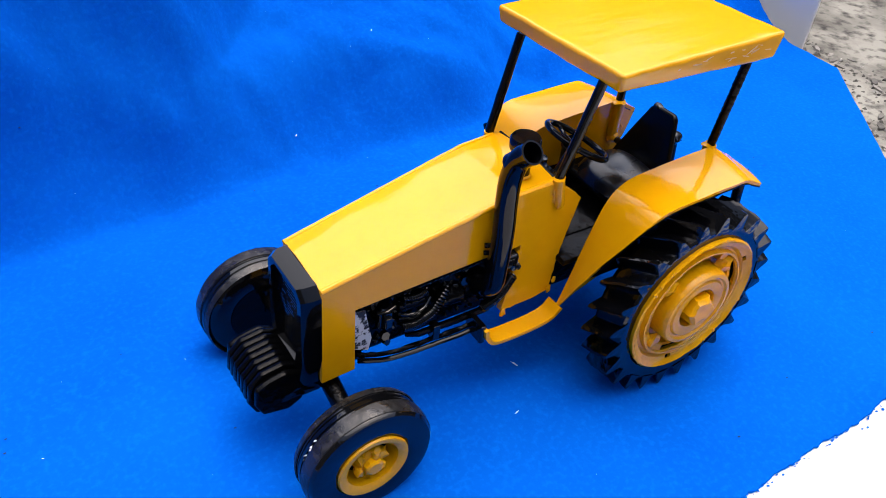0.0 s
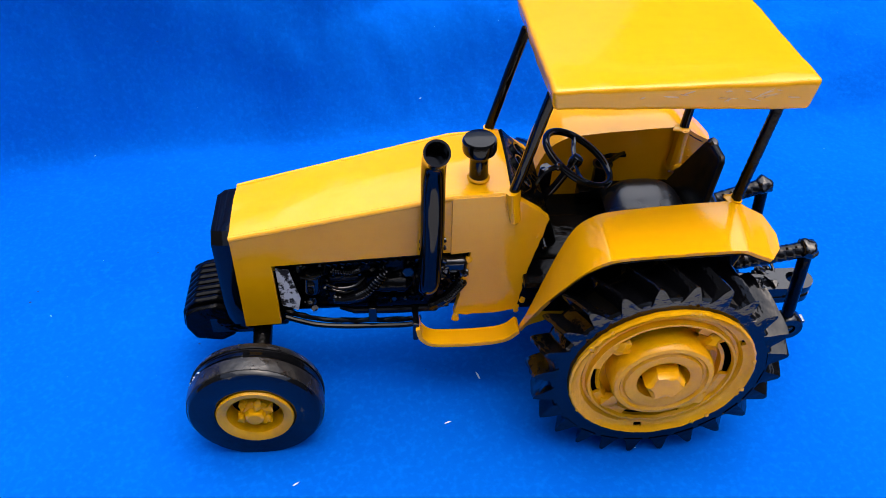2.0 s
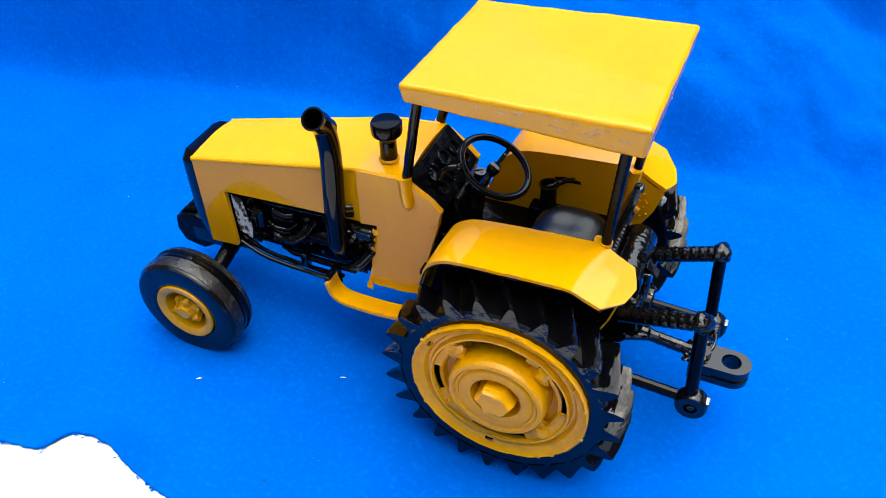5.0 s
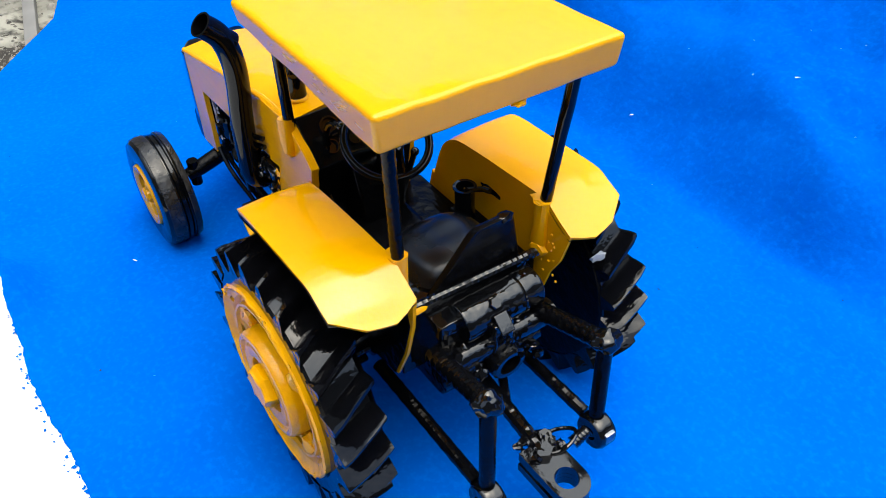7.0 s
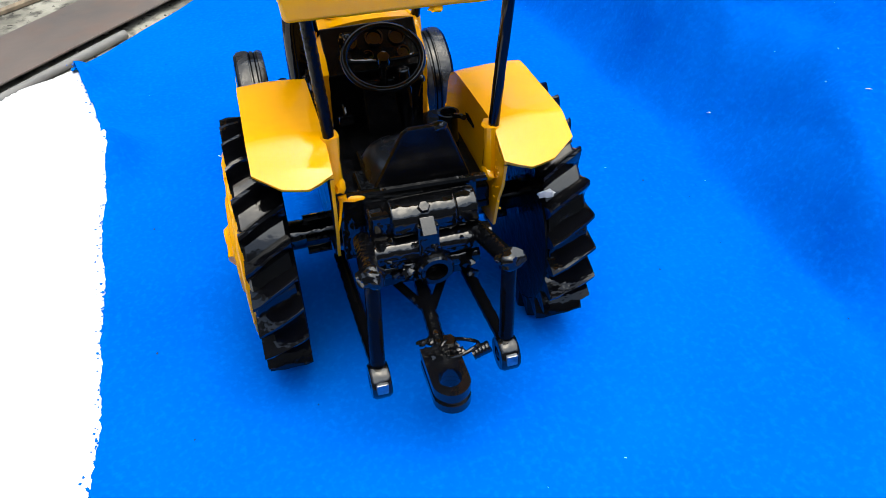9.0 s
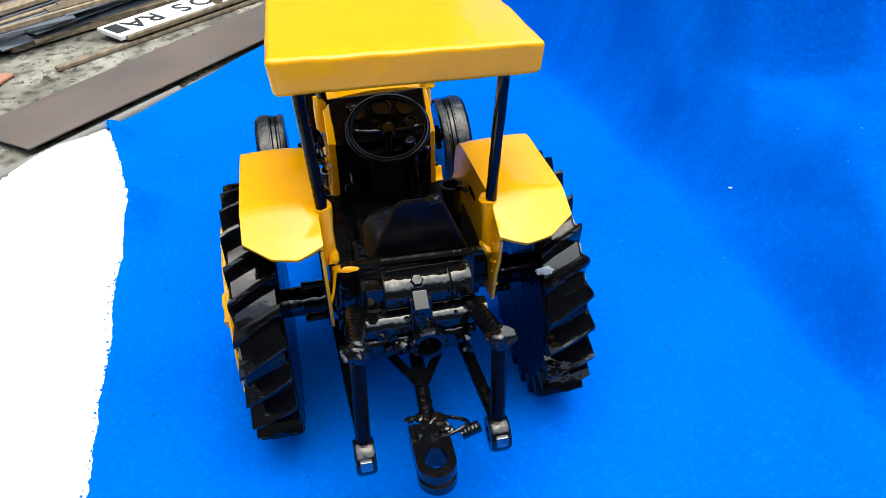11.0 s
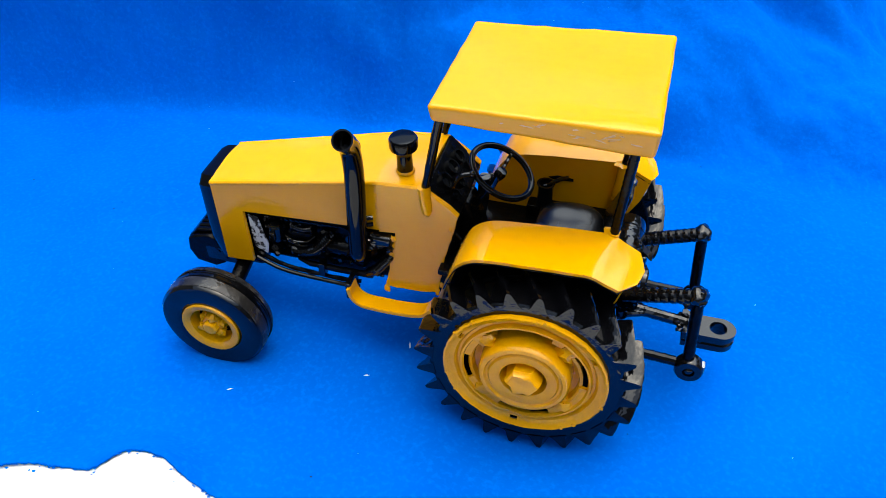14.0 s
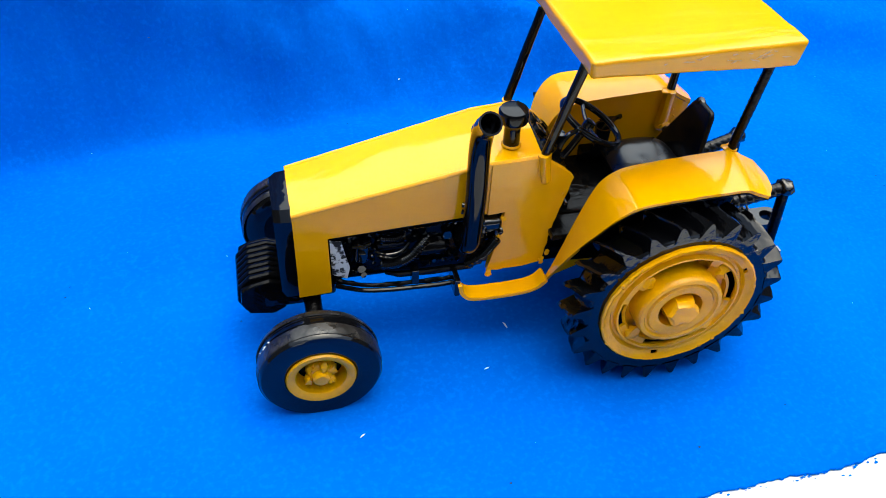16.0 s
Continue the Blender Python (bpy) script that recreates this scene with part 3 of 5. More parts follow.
    # added walls, beyond all that is seen; heights set to block low sky and shape reflections
    for name, x0, x1, y0, y1, top in (("sky_block_west", -62, -60, -60, 60, 55), ("sky_block_east", 60, 62, -60, 60, 37), ("sky_block_south", -60, 60, -62, -60, 54), ("sky_block_north", -60, 60, 60, 62, 37)):
        ob = part(name, box(x0, x1, y0, y1, GZ, top, 0), PLASTER, smooth=0)
        tagged(ob, "plain grey wall out of view, added to block the low sky", "wall", kind="structure")

    # a pale plastic chair behind the table, of which the back shows beside the cloth
    ch = empty("plastic_chair")
    tagged(ch, "pale grey plastic chair standing behind the table", "chair")
    m = Matrix.Translation((4.35, 4.24, 0)) @ Matrix.Rotation(math.atan2(-0.83, 0.55), 4, "Z")
    part("backrest", box(-2.2, 2.2, -0.08, 0.08, -2.9, 1.7, 0.07, m), PLASTIC, ch)
    part("seat", box(-2.1, 2.1, 0.1, 4.2, -3.1, -2.85, 0.08, m), PLASTIC, ch)
    for lx, ly in ((-1.9, 0.2), (1.9, 0.2), (-1.9, 4.0), (1.9, 4.0)):
        part("leg", box(lx - 0.16, lx + 0.16, ly - 0.16, ly + 0.16, -7.2, -3.0, 0.04, m), PLASTIC, ch)


build_yard()


def build_cap():
    at = (-6.13, 0.545)
    z = cloth_height(*at)
    prof = [(0, 0.0), (0.15, 0.0), (0.155, 0.02), (0.15, 0.035), (0.088, 0.04), (0.08, 0.06), (0.072, 0.15), (0.078, 0.155), (0.078, 0.17), (0.06, 0.172), (0.055, 0.12), (0, 0.12)]
    prof = [(r * 0.86, h * 0.92) for r, h in prof]
    ob = part("bottle_stopper", lathe(prof, 32, Matrix.Translation((*at, z))), REDPLASTIC)
    tagged(ob, "small red plastic stopper with a brim on the cloth", "stopper")


build_cap()


def build_lint():
    bm = bmesh.new()
    rnd = random.Random(11)
    spots = [(-0.826, -0.32, 0.028, 1.9), (-1.83, -0.935, 0.02, 0.6), (-1.02, -0.62, 0.02, 0.3), (-1.0, 2.42, 0.02, 1.0), (-0.11, 2.84, 0.02, 1.0)]
    spots += [(rnd.uniform(-4, 3), rnd.uniform(-1.5, 4), rnd.uniform(0.003, 0.009), rnd.uniform(0, 3.14)) for _ in range(40)]
    spots += [(rnd.uniform(-4, 1), rnd.uniform(2.2, 3.6), rnd.uniform(0.004, 0.010), rnd.uniform(0, 3.14)) for _ in range(18)]
    for x, y, s, a in spots:
        z = cloth_height(x, y) + 0.004
        c, t = math.cos(a), math.sin(a)
        w = 0.22
        vs = [bm.verts.new((x + c * u * s - t * v * s * w, y + t * u * s + c * v * s * w, z + h * s)) for u, v, h in ((-1, -.5, 0), (0.1, -1, 0.12), (1, 0, 0), (0, 1, 0.12), (-1, .6, 0))]
        bm.faces.new(vs)
    tagged(part("lint", bm, LINT, smooth=0), "white threads and specks of lint on the cloth", "lint", kind="stuff")
    bm = bmesh.new()
    for _ in range(36):
        x, y, s = rnd.uniform(-4.5, 3), rnd.uniform(-1.5, 3), rnd.uniform(0.004, 0.011)
        z = cloth_height(x, y) + 0.004
        a = rnd.uniform(0, 3.14)
        vs = [bm.verts.new((x + s * math.cos(a + k), y + s * 0.6 * math.sin(a + k), z)) for k in (0, 1.4, 2.9, 4.4)]
        bm.faces.new(vs)
    frays = bmesh.new()
    for _ in range(260):
        x = rnd.uniform(-3.4, 2.4)
        y = near_edge(x) - abs(rnd.gauss(0, 0.022))
        s, a = rnd.uniform(0.004, 0.014), rnd.uniform(0, 3.14)
        z = max(cloth_height(x, max(y, -1.9)), 0.0) - 0.014
        vs = [frays.verts.new((x + s * math.cos(a + k) * rnd.uniform(0.5, 1.2), y + s * math.sin(a + k) * rnd.uniform(0.4, 1.0), z + 0.004 * (k > 2))) for k in (0, 1.2, 2.5, 3.7, 5.0)]
        frays.faces.new(vs)
    tagged(part("cloth_fluff", frays, CLOTH, smooth=0), "loose blue fluff along the torn edge of the cloth", "fluff", kind="stuff")
    tagged(part("dark_specks", bm, DARKLINT, smooth=0), "dark specks of dirt on the blue cloth", "lint", kind="stuff")


build_lint()

# ---------------------------------------------------------------- the tractor
tractor = empty("toy_tractor")
tagged(tractor, "handmade yellow and black toy tractor with canopy on blue cloth", "toy tractor")
xz = lambda a, y, b: (a, y, b)


def near_y(x):
    return -0.262 + 0.012 * (x + 2.08) / 1.38


def far_y(x):
    return 0.167 + 0.13 * min(1.0, (x + 2.08) / 1.38)


def top_z(x):
    if x < -1.0:
        return 1.105 + (x + 2.08) / 1.08 * 0.205
    return 1.31 + (x + 1.0) / 0.28 * 0.012


def build_hood():
    # top skin, with a faint crown and hand-beaten waves
    rows = []
    for i in range(61):
        x = -2.085 + i / 60 * 1.37
        row = []
        for k in range(21):
            f = k / 20
            y = near_y(x) + f * (far_y(x) - near_y(x))
            z = top_z(x) + 0.022 * math.sin(math.pi * f) ** 0.8 + 0.008 * noise.noise((x * 4, y * 5, 0.4)) + 0.002 * noise.noise((x * 13, y * 17, 2.4))
            row.append((x, y, z))
        rows.append(row)
    part("hood", sheet(rows, 0.03), YELLOW, tractor, smooth=50)
    # rolled edges of the hood
    for yf, inward in ((near_y, 0.007), (far_y, -0.007)):
        edge = [(x, yf(x) + inward + 0.002 * noise.noise((x * 9, 0.3, 1)), top_z(x) - 0.006 + 0.002 * noise.noise((x * 11, 2.3, 1))) for x in np.linspace(-2.083, -0.75, 40)]
        part("hood_edge", tube(edge, 0.016, 10), YELLOW, tractor)
    side = [(-2.085, 0.482), (-1.895, 0.492), (-1.90, 0.912), (-1.45, 0.935), (-0.985, 0.955), (-0.985, 1.305), (-1.5, 1.212), (-2.085, 1.10)]
    cowl = [(-1.0, 1.31), (-1.0, 0.952), (-0.90, 0.962), (-0.935, 0.74), (-0.978, 0.522), (-0.80, 0.525), (-0.636, 0.545), (-0.60, 0.80), (-0.515, 1.16), (-0.60, 1.235), (-0.72, 1.32)]
    ragged = []
    for k, (xa, za) in enumerate(cowl):
        xb, zb = cowl[(k + 1) % len(cowl)]
        n = max(1, int(math.hypot(xb - xa, zb - za) / 0.035))
        for q in range(n):
            f = q / n
            x, z = xa + (xb - xa) * f, za + (zb - za) * f
            lump = 0.009 if (q and 1 <= k <= 8) else 0.0
            ragged.append((x + lump * noise.noise((x * 31, z * 31, 1.0)), z + lump * noise.noise((x * 29, z * 33, 5.0))))
    cowl = ragged
    flare = lambda b: 0.035 * max(0.0, 1.0 - b)
    for s, yf in ((-1, near_y), (1, far_y)):
        part("side_panel", prism(side, lambda a, y, b: (a, yf(a) + s * y, b), -0.028, 0.002, 0.004), YELLOW, tractor)
        part("cowl_panel", prism(cowl, lambda a, y, b: (a, yf(a) + s * (y + flare(b)), b), -0.03, 0.012, 0.005), YELLOW, tractor)
    # weld runs and paint lumps along the cowl
    for i, (x, z, r) in enumerate(((-0.72, 1.27, 0.022), (-0.725, 1.22, 0.016), (-0.965, 0.515, 0.022), (-0.91, 0.92, 0.018), (-0.92, 0.86, 0.013), (-0.56, 1.06, 0.012),
                                   (-0.61, 0.62, 0.015), (-0.64, 0.56, 0.018), (-0.93, 0.80, 0.012), (-0.70, 1.16, 0.012))):
        part("weld", blob((x, near_y(x) - 0.018 - flare(z), z), (r, r * 0.4, r * 1.5), 0.7, i), YELLOW, tractor)
    part("post_socket", tube([(-0.71, -0.262, 1.345), (-0.70, -0.268, 1.25), (-0.69, -0.274, 1.18), (-0.688, -0.27, 1.15)], [0.034, 0.034, 0.030, 0.012], 12, rough=0.35), YELLOW, tractor)
    part("post_socket", tube([(-0.765, 0.31, 1.33), (-0.755, 0.315, 1.235), (-0.75, 0.315, 1.17)], [0.026, 0.024, 0.014], 10), YELLOW, tractor)


build_hood()


def build_nose():
    nose = empty("nose", tractor)
    # frame: two outlines, the front one drawn in
    def outline(x, g, lift):
        y0, y1, z0, z1 = -0.266 + g, 0.171 - g, 0.455 + lift, 1.118 - g * 0.6
        c = 0.05
        return [(x, y0 + c, z1), (x, y1 - c, z1), (x, y1, z1 - c), (x, y1 + 0.0, z0 + 0.2), (x, y1 - 0.05, z0), (x, y0 + 0.05, z0), (x, y0, z0 + 0.2), (x, y0, z1 - c)]
    bm = bmesh.new()
    stations = [outline(-2.083, 0.0, 0.0), outline(-2.14, 0.006, -0.01), outline(-2.178, 0.03, -0.02), outline(-2.180, 0.065, 0.14), outline(-2.135, 0.075, 0.15)]
    rings = [[bm.verts.new(q) for q in s] for s in stations]
    for a, b in zip(rings, rings[1:]):
        for k in range(8):
            bm.faces.new((a[k], a[(k + 1) % 8], b[(k + 1) % 8], b[k]))
    bm.faces.new(rings[-1])
    bm.faces.new(rings[0][::-1])
    bevel(bm, 0.008, 2, 40)
    part("grille_frame", bm, GLOSS, nose)
    # woven grille
    bm = bmesh.new()
    for k in range(14):
        y = -0.18 + k * 0.0205
        b = box(-2.148, -2.138, y - 0.003, y + 0.003, 0.63, 1.03, 0)
        me = bpy.data.meshes.new("t"); b.to_mesh(me); b.free(); bm.from_mesh(me); bpy.data.meshes.remove(me)
    for k in range(20):
        z = 0.635 + k * 0.0205
        b = box(-2.152, -2.142, -0.185, 0.09, z - 0.003, z + 0.003, 0)
        me = bpy.data.meshes.new("t"); b.to_mesh(me); b.free(); bm.from_mesh(me); bpy.data.meshes.remove(me)
    part("grille_mesh", bm, BLACK, nose, smooth=0)
    w = empty("front_weight", tractor)
    outline2 = [(-2.16, 0.33), (-2.16, 0.56), (-2.24, 0.595), (-2.36, 0.575), (-2.43, 0.50), (-2.44, 0.40), (-2.40, 0.31), (-2.24, 0.285)]
    for k in range(9):
        y0 = -0.20 + k * 0.0445
        grow = 0.0 if 0 < k < 8 else -0.02
        poly = [(a + (0.02 if grow else 0) * (1 if a < -2.3 else 0), b + grow * (1 if b > 0.5 else -1)) for a, b in outline2]
        part("weight_plate", prism(poly, xz, y0 + 0.001, y0 + 0.0435, 0.015), SATIN, w)
    part("weight_bracket", box(-2.30, -2.05, -0.20, 0.20, 0.36, 0.50, 0.02), BLACK, w)


build_nose()


def build_engine():
    en = empty("engine", tractor)
    part("engine_block", box(-1.9, -0.7, -0.185, 0.15, 0.50, 1.0, 0.03), SATIN, en)
    part("sump", box(-1.20, -0.80, -0.13, 0.10, 0.44, 0.56, 0.03), SATIN, en)
    # a row of short welds below the hood, like the links of a chain
    part("manifold", tube([(-1.70, -0.205, 0.895), (-1.02, -0.205, 0.925)], 0.024, 10, rough=0.5), SATIN, en)
    for k in range(15):
        x = -1.63 + k * 0.036
        part("chain_link", tube([(x - 0.017, -0.228, 0.876 + 0.0018 * k), (x, -0.235, 0.892 + 0.0018 * k), (x + 0.018, -0.228, 0.874 + 0.0018 * k)], [0.005, 0.0085, 0.005], 7), BLACK, en)
    # filter with its clip
    part("filter", lathe([(0, 0), (0.042, 0), (0.046, 0.02), (0.046, 0.11), (0.03, 0.13), (0, 0.13)], 20, axis((-1.715, -0.222, 0.70), (0.06, 0, 1))), BLACK, en)
    part("filter_clip", tube([(-1.765, -0.245, 0.815), (-1.715, -0.262, 0.822), (-1.665, -0.25, 0.83)], 0.010, 8), HITCH, en)
    part("filter_cap", box(-1.735, -1.695, -0.285, -0.26, 0.725, 0.79, 0.006), HITCH, en)
    part("drain_nut", hexnut((-1.72, -0.235, 0.645), (0, -1, 0.25), 0.026, 0.03), BLACK, en)
    part("drain_nut", hexnut((-1.715, -0.24, 0.60), (0.2, -1, 0.25), 0.02, 0.03), BLACK, en)
    # fuel pump with its pipes
    part("pump_body", box(-1.63, -1.46, -0.235, -0.17, 0.74, 0.80, 0.015), SATIN, en)
    for k in range(4):
        part("injector", hexnut((-1.60 + k * 0.045, -0.222, 0.785), (0, -0.35, 1), 0.012, 0.034, 0.006), BLACK, en)
    part("fuel_pipe", tube(smooth_path([(-1.64, -0.24, 0.755), (-1.57, -0.262, 0.742), (-1.49, -0.255, 0.75), (-1.44, -0.235, 0.79)], 5), 0.008, 8), BLACK, en)
    part("fuel_pipe", tube(smooth_path([(-1.63, -0.235, 0.715), (-1.55, -0.25, 0.700), (-1.50, -0.24, 0.705)], 5), 0.007, 8), BLACK, en)
    part("hose_coil", coil([(-1.60, -0.235, 0.645), (-1.52, -0.25, 0.655), (-1.43, -0.25, 0.70), (-1.335, -0.235, 0.82)], 0.027, 0.0065, 24), BLACK, en)
    part("hose_coil", coil([(-1.60, -0.225, 0.835), (-1.52, -0.235, 0.828), (-1.46, -0.225, 0.84)], 0.015, 0.005, 12), BLACK, en)
    part("hose_coil", coil([(-1.09, -0.255, 0.585), (-1.02, -0.285, 0.66), (-0.935, -0.285, 0.785)], 0.025, 0.0065, 22), BLACK, en)
    part("starter", lathe([(0, 0), (0.05, 0), (0.056, 0.03), (0.056, 0.15), (0.03, 0.18), (0, 0.18)], 20, axis((-1.38, -0.195, 0.715), (1, 0, -0.05))), SATIN, en)
    part("bolt", hexnut((-1.215, -0.205, 0.80), (0, -1, 0.1), 0.030, 0.022), BLACK, en)
    part("bolt", hexnut((-1.145, -0.205, 0.845), (0, -1, 0.1), 0.018, 0.022), BLACK, en)
    part("bolt", hexnut((-1.29, -0.21, 0.62), (0, -1, 0.1), 0.014, 0.03), HITCH, en)
    part("side_rail", tube([(-1.58, -0.235, 0.572), (-1.50, -0.242, 0.553), (-1.30, -0.248, 0.553), (-1.07, -0.255, 0.565)], [0.010, 0.019, 0.021, 0.021], 10), SATIN, en)
    part("rail_clamp", box(-1.43, -1.385, -0.283, -0.225, 0.495, 0.60, 0.008), BLACK, en)
    part("foil_patch", prism([(-1.885, 0.60), (-1.80, 0.555), (-1.782, 0.64), (-1.80, 0.72), (-1.825, 0.85), (-1.89, 0.865)], xz, -0.228, -0.220, 0.002), FOIL, en, "flaking silver patch")
    part("radiator", box(-1.895, -1.83, -0.215, 0.13, 0.5, 1.02, 0.01), SATIN, en)
    rnd = random.Random(3)
    for k in range(110):
        x, z = rnd.uniform(-1.80, -0.95), rnd.uniform(0.57, 0.90)
        r = rnd.uniform(0.006, 0.017)
        part("casting_lump", blob((x, -0.190 - rnd.uniform(0, 0.02), z), (r * rnd.uniform(0.8, 1.8), r * 1.2, r), 0.6, k, 1), BLACK if k % 3 else SATIN, en)
    for k in range(16):
        r = rnd.uniform(0.010, 0.02)
        part("weld_lump", blob((rnd.uniform(-1.10, -1.0), rnd.uniform(-0.27, -0.23), rnd.uniform(0.56, 0.62)), (r, r, r), 0.7, 60 + k, 2), BLACK, en)
    low = smooth_path([(-1.87, -0.25, 0.530), (-1.80, -0.258, 0.505), (-1.70, -0.265, 0.475), (-1.55, -0.27, 0.460), (-1.40, -0.275, 0.460), (-1.25, -0.29, 0.472), (-1.15, -0.30, 0.495)], 6)
    part("brake_pipe", tube(low, 0.014, 8), GLOSS, en)
    low2 = [q + Vector((0.0, 0.028, 0.016)) for q in low]
    part("brake_pipe", tube(low2, 0.014, 8, rough=0.5), SATIN, en)
    # exhaust
    ex = smooth_path([(-1.125, -0.20, 0.775), (-1.12, -0.29, 0.78), (-1.112, -0.332, 0.83), (-1.108, -0.338, 0.92), (-1.10, -0.335, 1.15), (-1.098, -0.318, 1.36), (-1.098, -0.322, 1.50), (-1.096, -0.358, 1.62), (-1.092, -0.435, 1.705)], 6)
    part("exhaust_pipe", tube(ex, [0.058] * (len(ex) - 1) + [0.061], 24, hollow=0.84), GLOSS, tractor, "tall bent glossy black exhaust pipe")
    part("manifold_block", box(-1.06, -0.915, -0.30, -0.20, 0.855, 0.935, 0.025, None, 3), BLACK, en)
    for k in range(10):
        r = rnd.uniform(0.014, 0.03)
        part("weld_lump", blob((rnd.uniform(-1.05, -0.92), rnd.uniform(-0.31, -0.28), rnd.uniform(0.84, 0.94)), (r, r * 0.8, r), 0.7, 90 + k, 2), BLACK, en)
    for z in (1.01, 1.06):
        part("exhaust_clamp", tube([(-1.155, -0.27, z), (-1.09, -0.30, z), (-1.03, -0.27, z)], 0.014, 8), BLACK, tractor)
    # air cleaner
    cap = [(0, 0.0), (0.047, 0.0), (0.045, 0.13), (0.055, 0.155), (0.060, 0.165), (0.079, 0.175), (0.083, 0.19), (0.083, 0.232), (0.074, 0.246), (0, 0.25)]
    part("air_cleaner", lathe(cap, 32, axis((-0.862, -0.125, 1.315), (-0.02, 0.0, 1))), GLOSS, tractor, "black mushroom-shaped air cleaner")
    part("weld_ring", lathe([(0.045, 0), (0.056, 0.0), (0.052, 0.008), (0.045, 0.012)], 20, axis((-0.862, -0.125, 1.333), (0, 0, 1)), True), YELLOW, tractor)


build_engine()


def build_chassis():
    ch = empty("chassis", tractor)
    part("gearbox", box(-0.78, 0.18, -0.17, 0.20, 0.42, 0.82, 0.04), SATIN, ch)
    part("rear_housing", box(0.05, 0.46, -0.235, 0.26, 0.50, 0.94, 0.03), BLACK, ch)
    part("floor", box(-0.62, 0.31, -0.34, 0.388, 0.76, 0.80, 0.01), SATIN, ch)
    part("side_box", box(-0.22, 0.31, 0.29, 0.388, 0.80, 0.885, 0.012), SATIN, ch)
    part("side_box", box(-0.30, 0.31, -0.352, -0.20, 0.80, 0.885, 0.012), SATIN, ch)
    part("dash", prism([(-0.73, 1.315), (-0.70, 1.335), (-0.515, 1.15), (-0.60, 0.72), (-0.66, 0.72)], xz, -0.225, 0.285, 0.008), SATIN, ch)
    part("column_cover", prism([(-0.60, 1.12), (-0.50, 1.1), (-0.40, 0.80), (-0.62, 0.80)], xz, -0.06, 0.13, 0.02), SATIN, ch)
    n = Vector((0.70, 0, 0.71)).normalized()
    for i, (f, y, r) in enumerate(((0.35, -0.09, 0.05), (0.35, 0.05, 0.05), (0.38, 0.17, 0.045), (0.7, -0.12, 0.035), (0.72, 0.19, 0.035), (0.7, 0.0, 0.03))):
        q = Vector((-0.70, y, 1.335)).lerp(Vector((-0.515, y, 1.15)), f)
        part("gauge", lathe([(0, 0.0), (r * 0.75, 0.0), (r * 0.8, 0.015), (r, 0.015), (r, -0.02)], 20, axis(q + n * 0.004, n)), BLACK, ch)
    part("rear_axle", tube([(0.01, -0.60, 0.58), (0.01, -0.36, 0.58), (0.01, -0.35, 0.58), (0.01, -0.22, 0.58)], [0.075, 0.075, 0.10, 0.11], 20), BLACK, ch)
    part("rear_axle", tube([(0.01, 0.66, 0.58), (0.01, 0.40, 0.58), (0.01, 0.39, 0.58), (0.01, 0.24, 0.58)], [0.075, 0.075, 0.10, 0.11], 20), BLACK, ch)
    for s, yy in ((-1, -0.44), (1, 0.50)):
        for k in range(5):
            a = k * 1.2566 + 0.3
            part("flange_bolt", tube([(0.01 + 0.09 * math.cos(a), yy - 0.06, 0.58 + 0.09 * math.sin(a)), (0.01 + 0.09 * math.cos(a), yy + 0.06, 0.58 + 0.09 * math.sin(a))], 0.02, 8), BLACK, ch)
    part("front_axle", tube([(-2.01, -0.45, 0.325), (-2.01, -0.36, 0.35), (-2.01, -0.10, 0.43), (-2.01, 0.20, 0.43), (-2.01, 0.55, 0.35), (-2.01, 0.66, 0.325)], [0.04, 0.05, 0.055, 0.055, 0.05, 0.04], 14), SATIN, ch)
    part("axle_beam", box(-2.08, -1.86, -0.20, 0.13, 0.40, 0.52, 0.03), BLACK, ch)
    for y in (-0.40, 0.60):
        part("king_pin", tube([(-2.01, y, 0.25), (-2.01, y, 0.42)], 0.035, 12), SATIN, ch)
    # yellow boarding steps
    for s in (-1, 1):
        y0, y1 = (-0.425, -0.315) if s < 0 else (0.34, 0.45)
        path = smooth_path([(-1.185, 0, 0.57), (-1.165, 0, 0.495), (-1.10, 0, 0.438), (-0.95, 0, 0.428), (-0.78, 0, 0.435), (-0.69, 0, 0.46), (-0.635, 0, 0.515)], 5)
        rows = [[(q.x, y0 + (y1 - y0) * f, q.z + 0.004 * noise.noise((q.x * 5, f, 0))) for f in (0, 0.33, 0.66, 1)] for q in path]
        part("step", sheet(rows, 0.022), YELLOW, tractor, "bent yellow strap step")
        part("step_bracket", box(-1.20, -1.165, y0 + 0.02, y1 - 0.02 + 0.08 * (1 if s < 0 else 0), 0.47, 0.60, 0.01), BLACK, ch)


build_chassis()


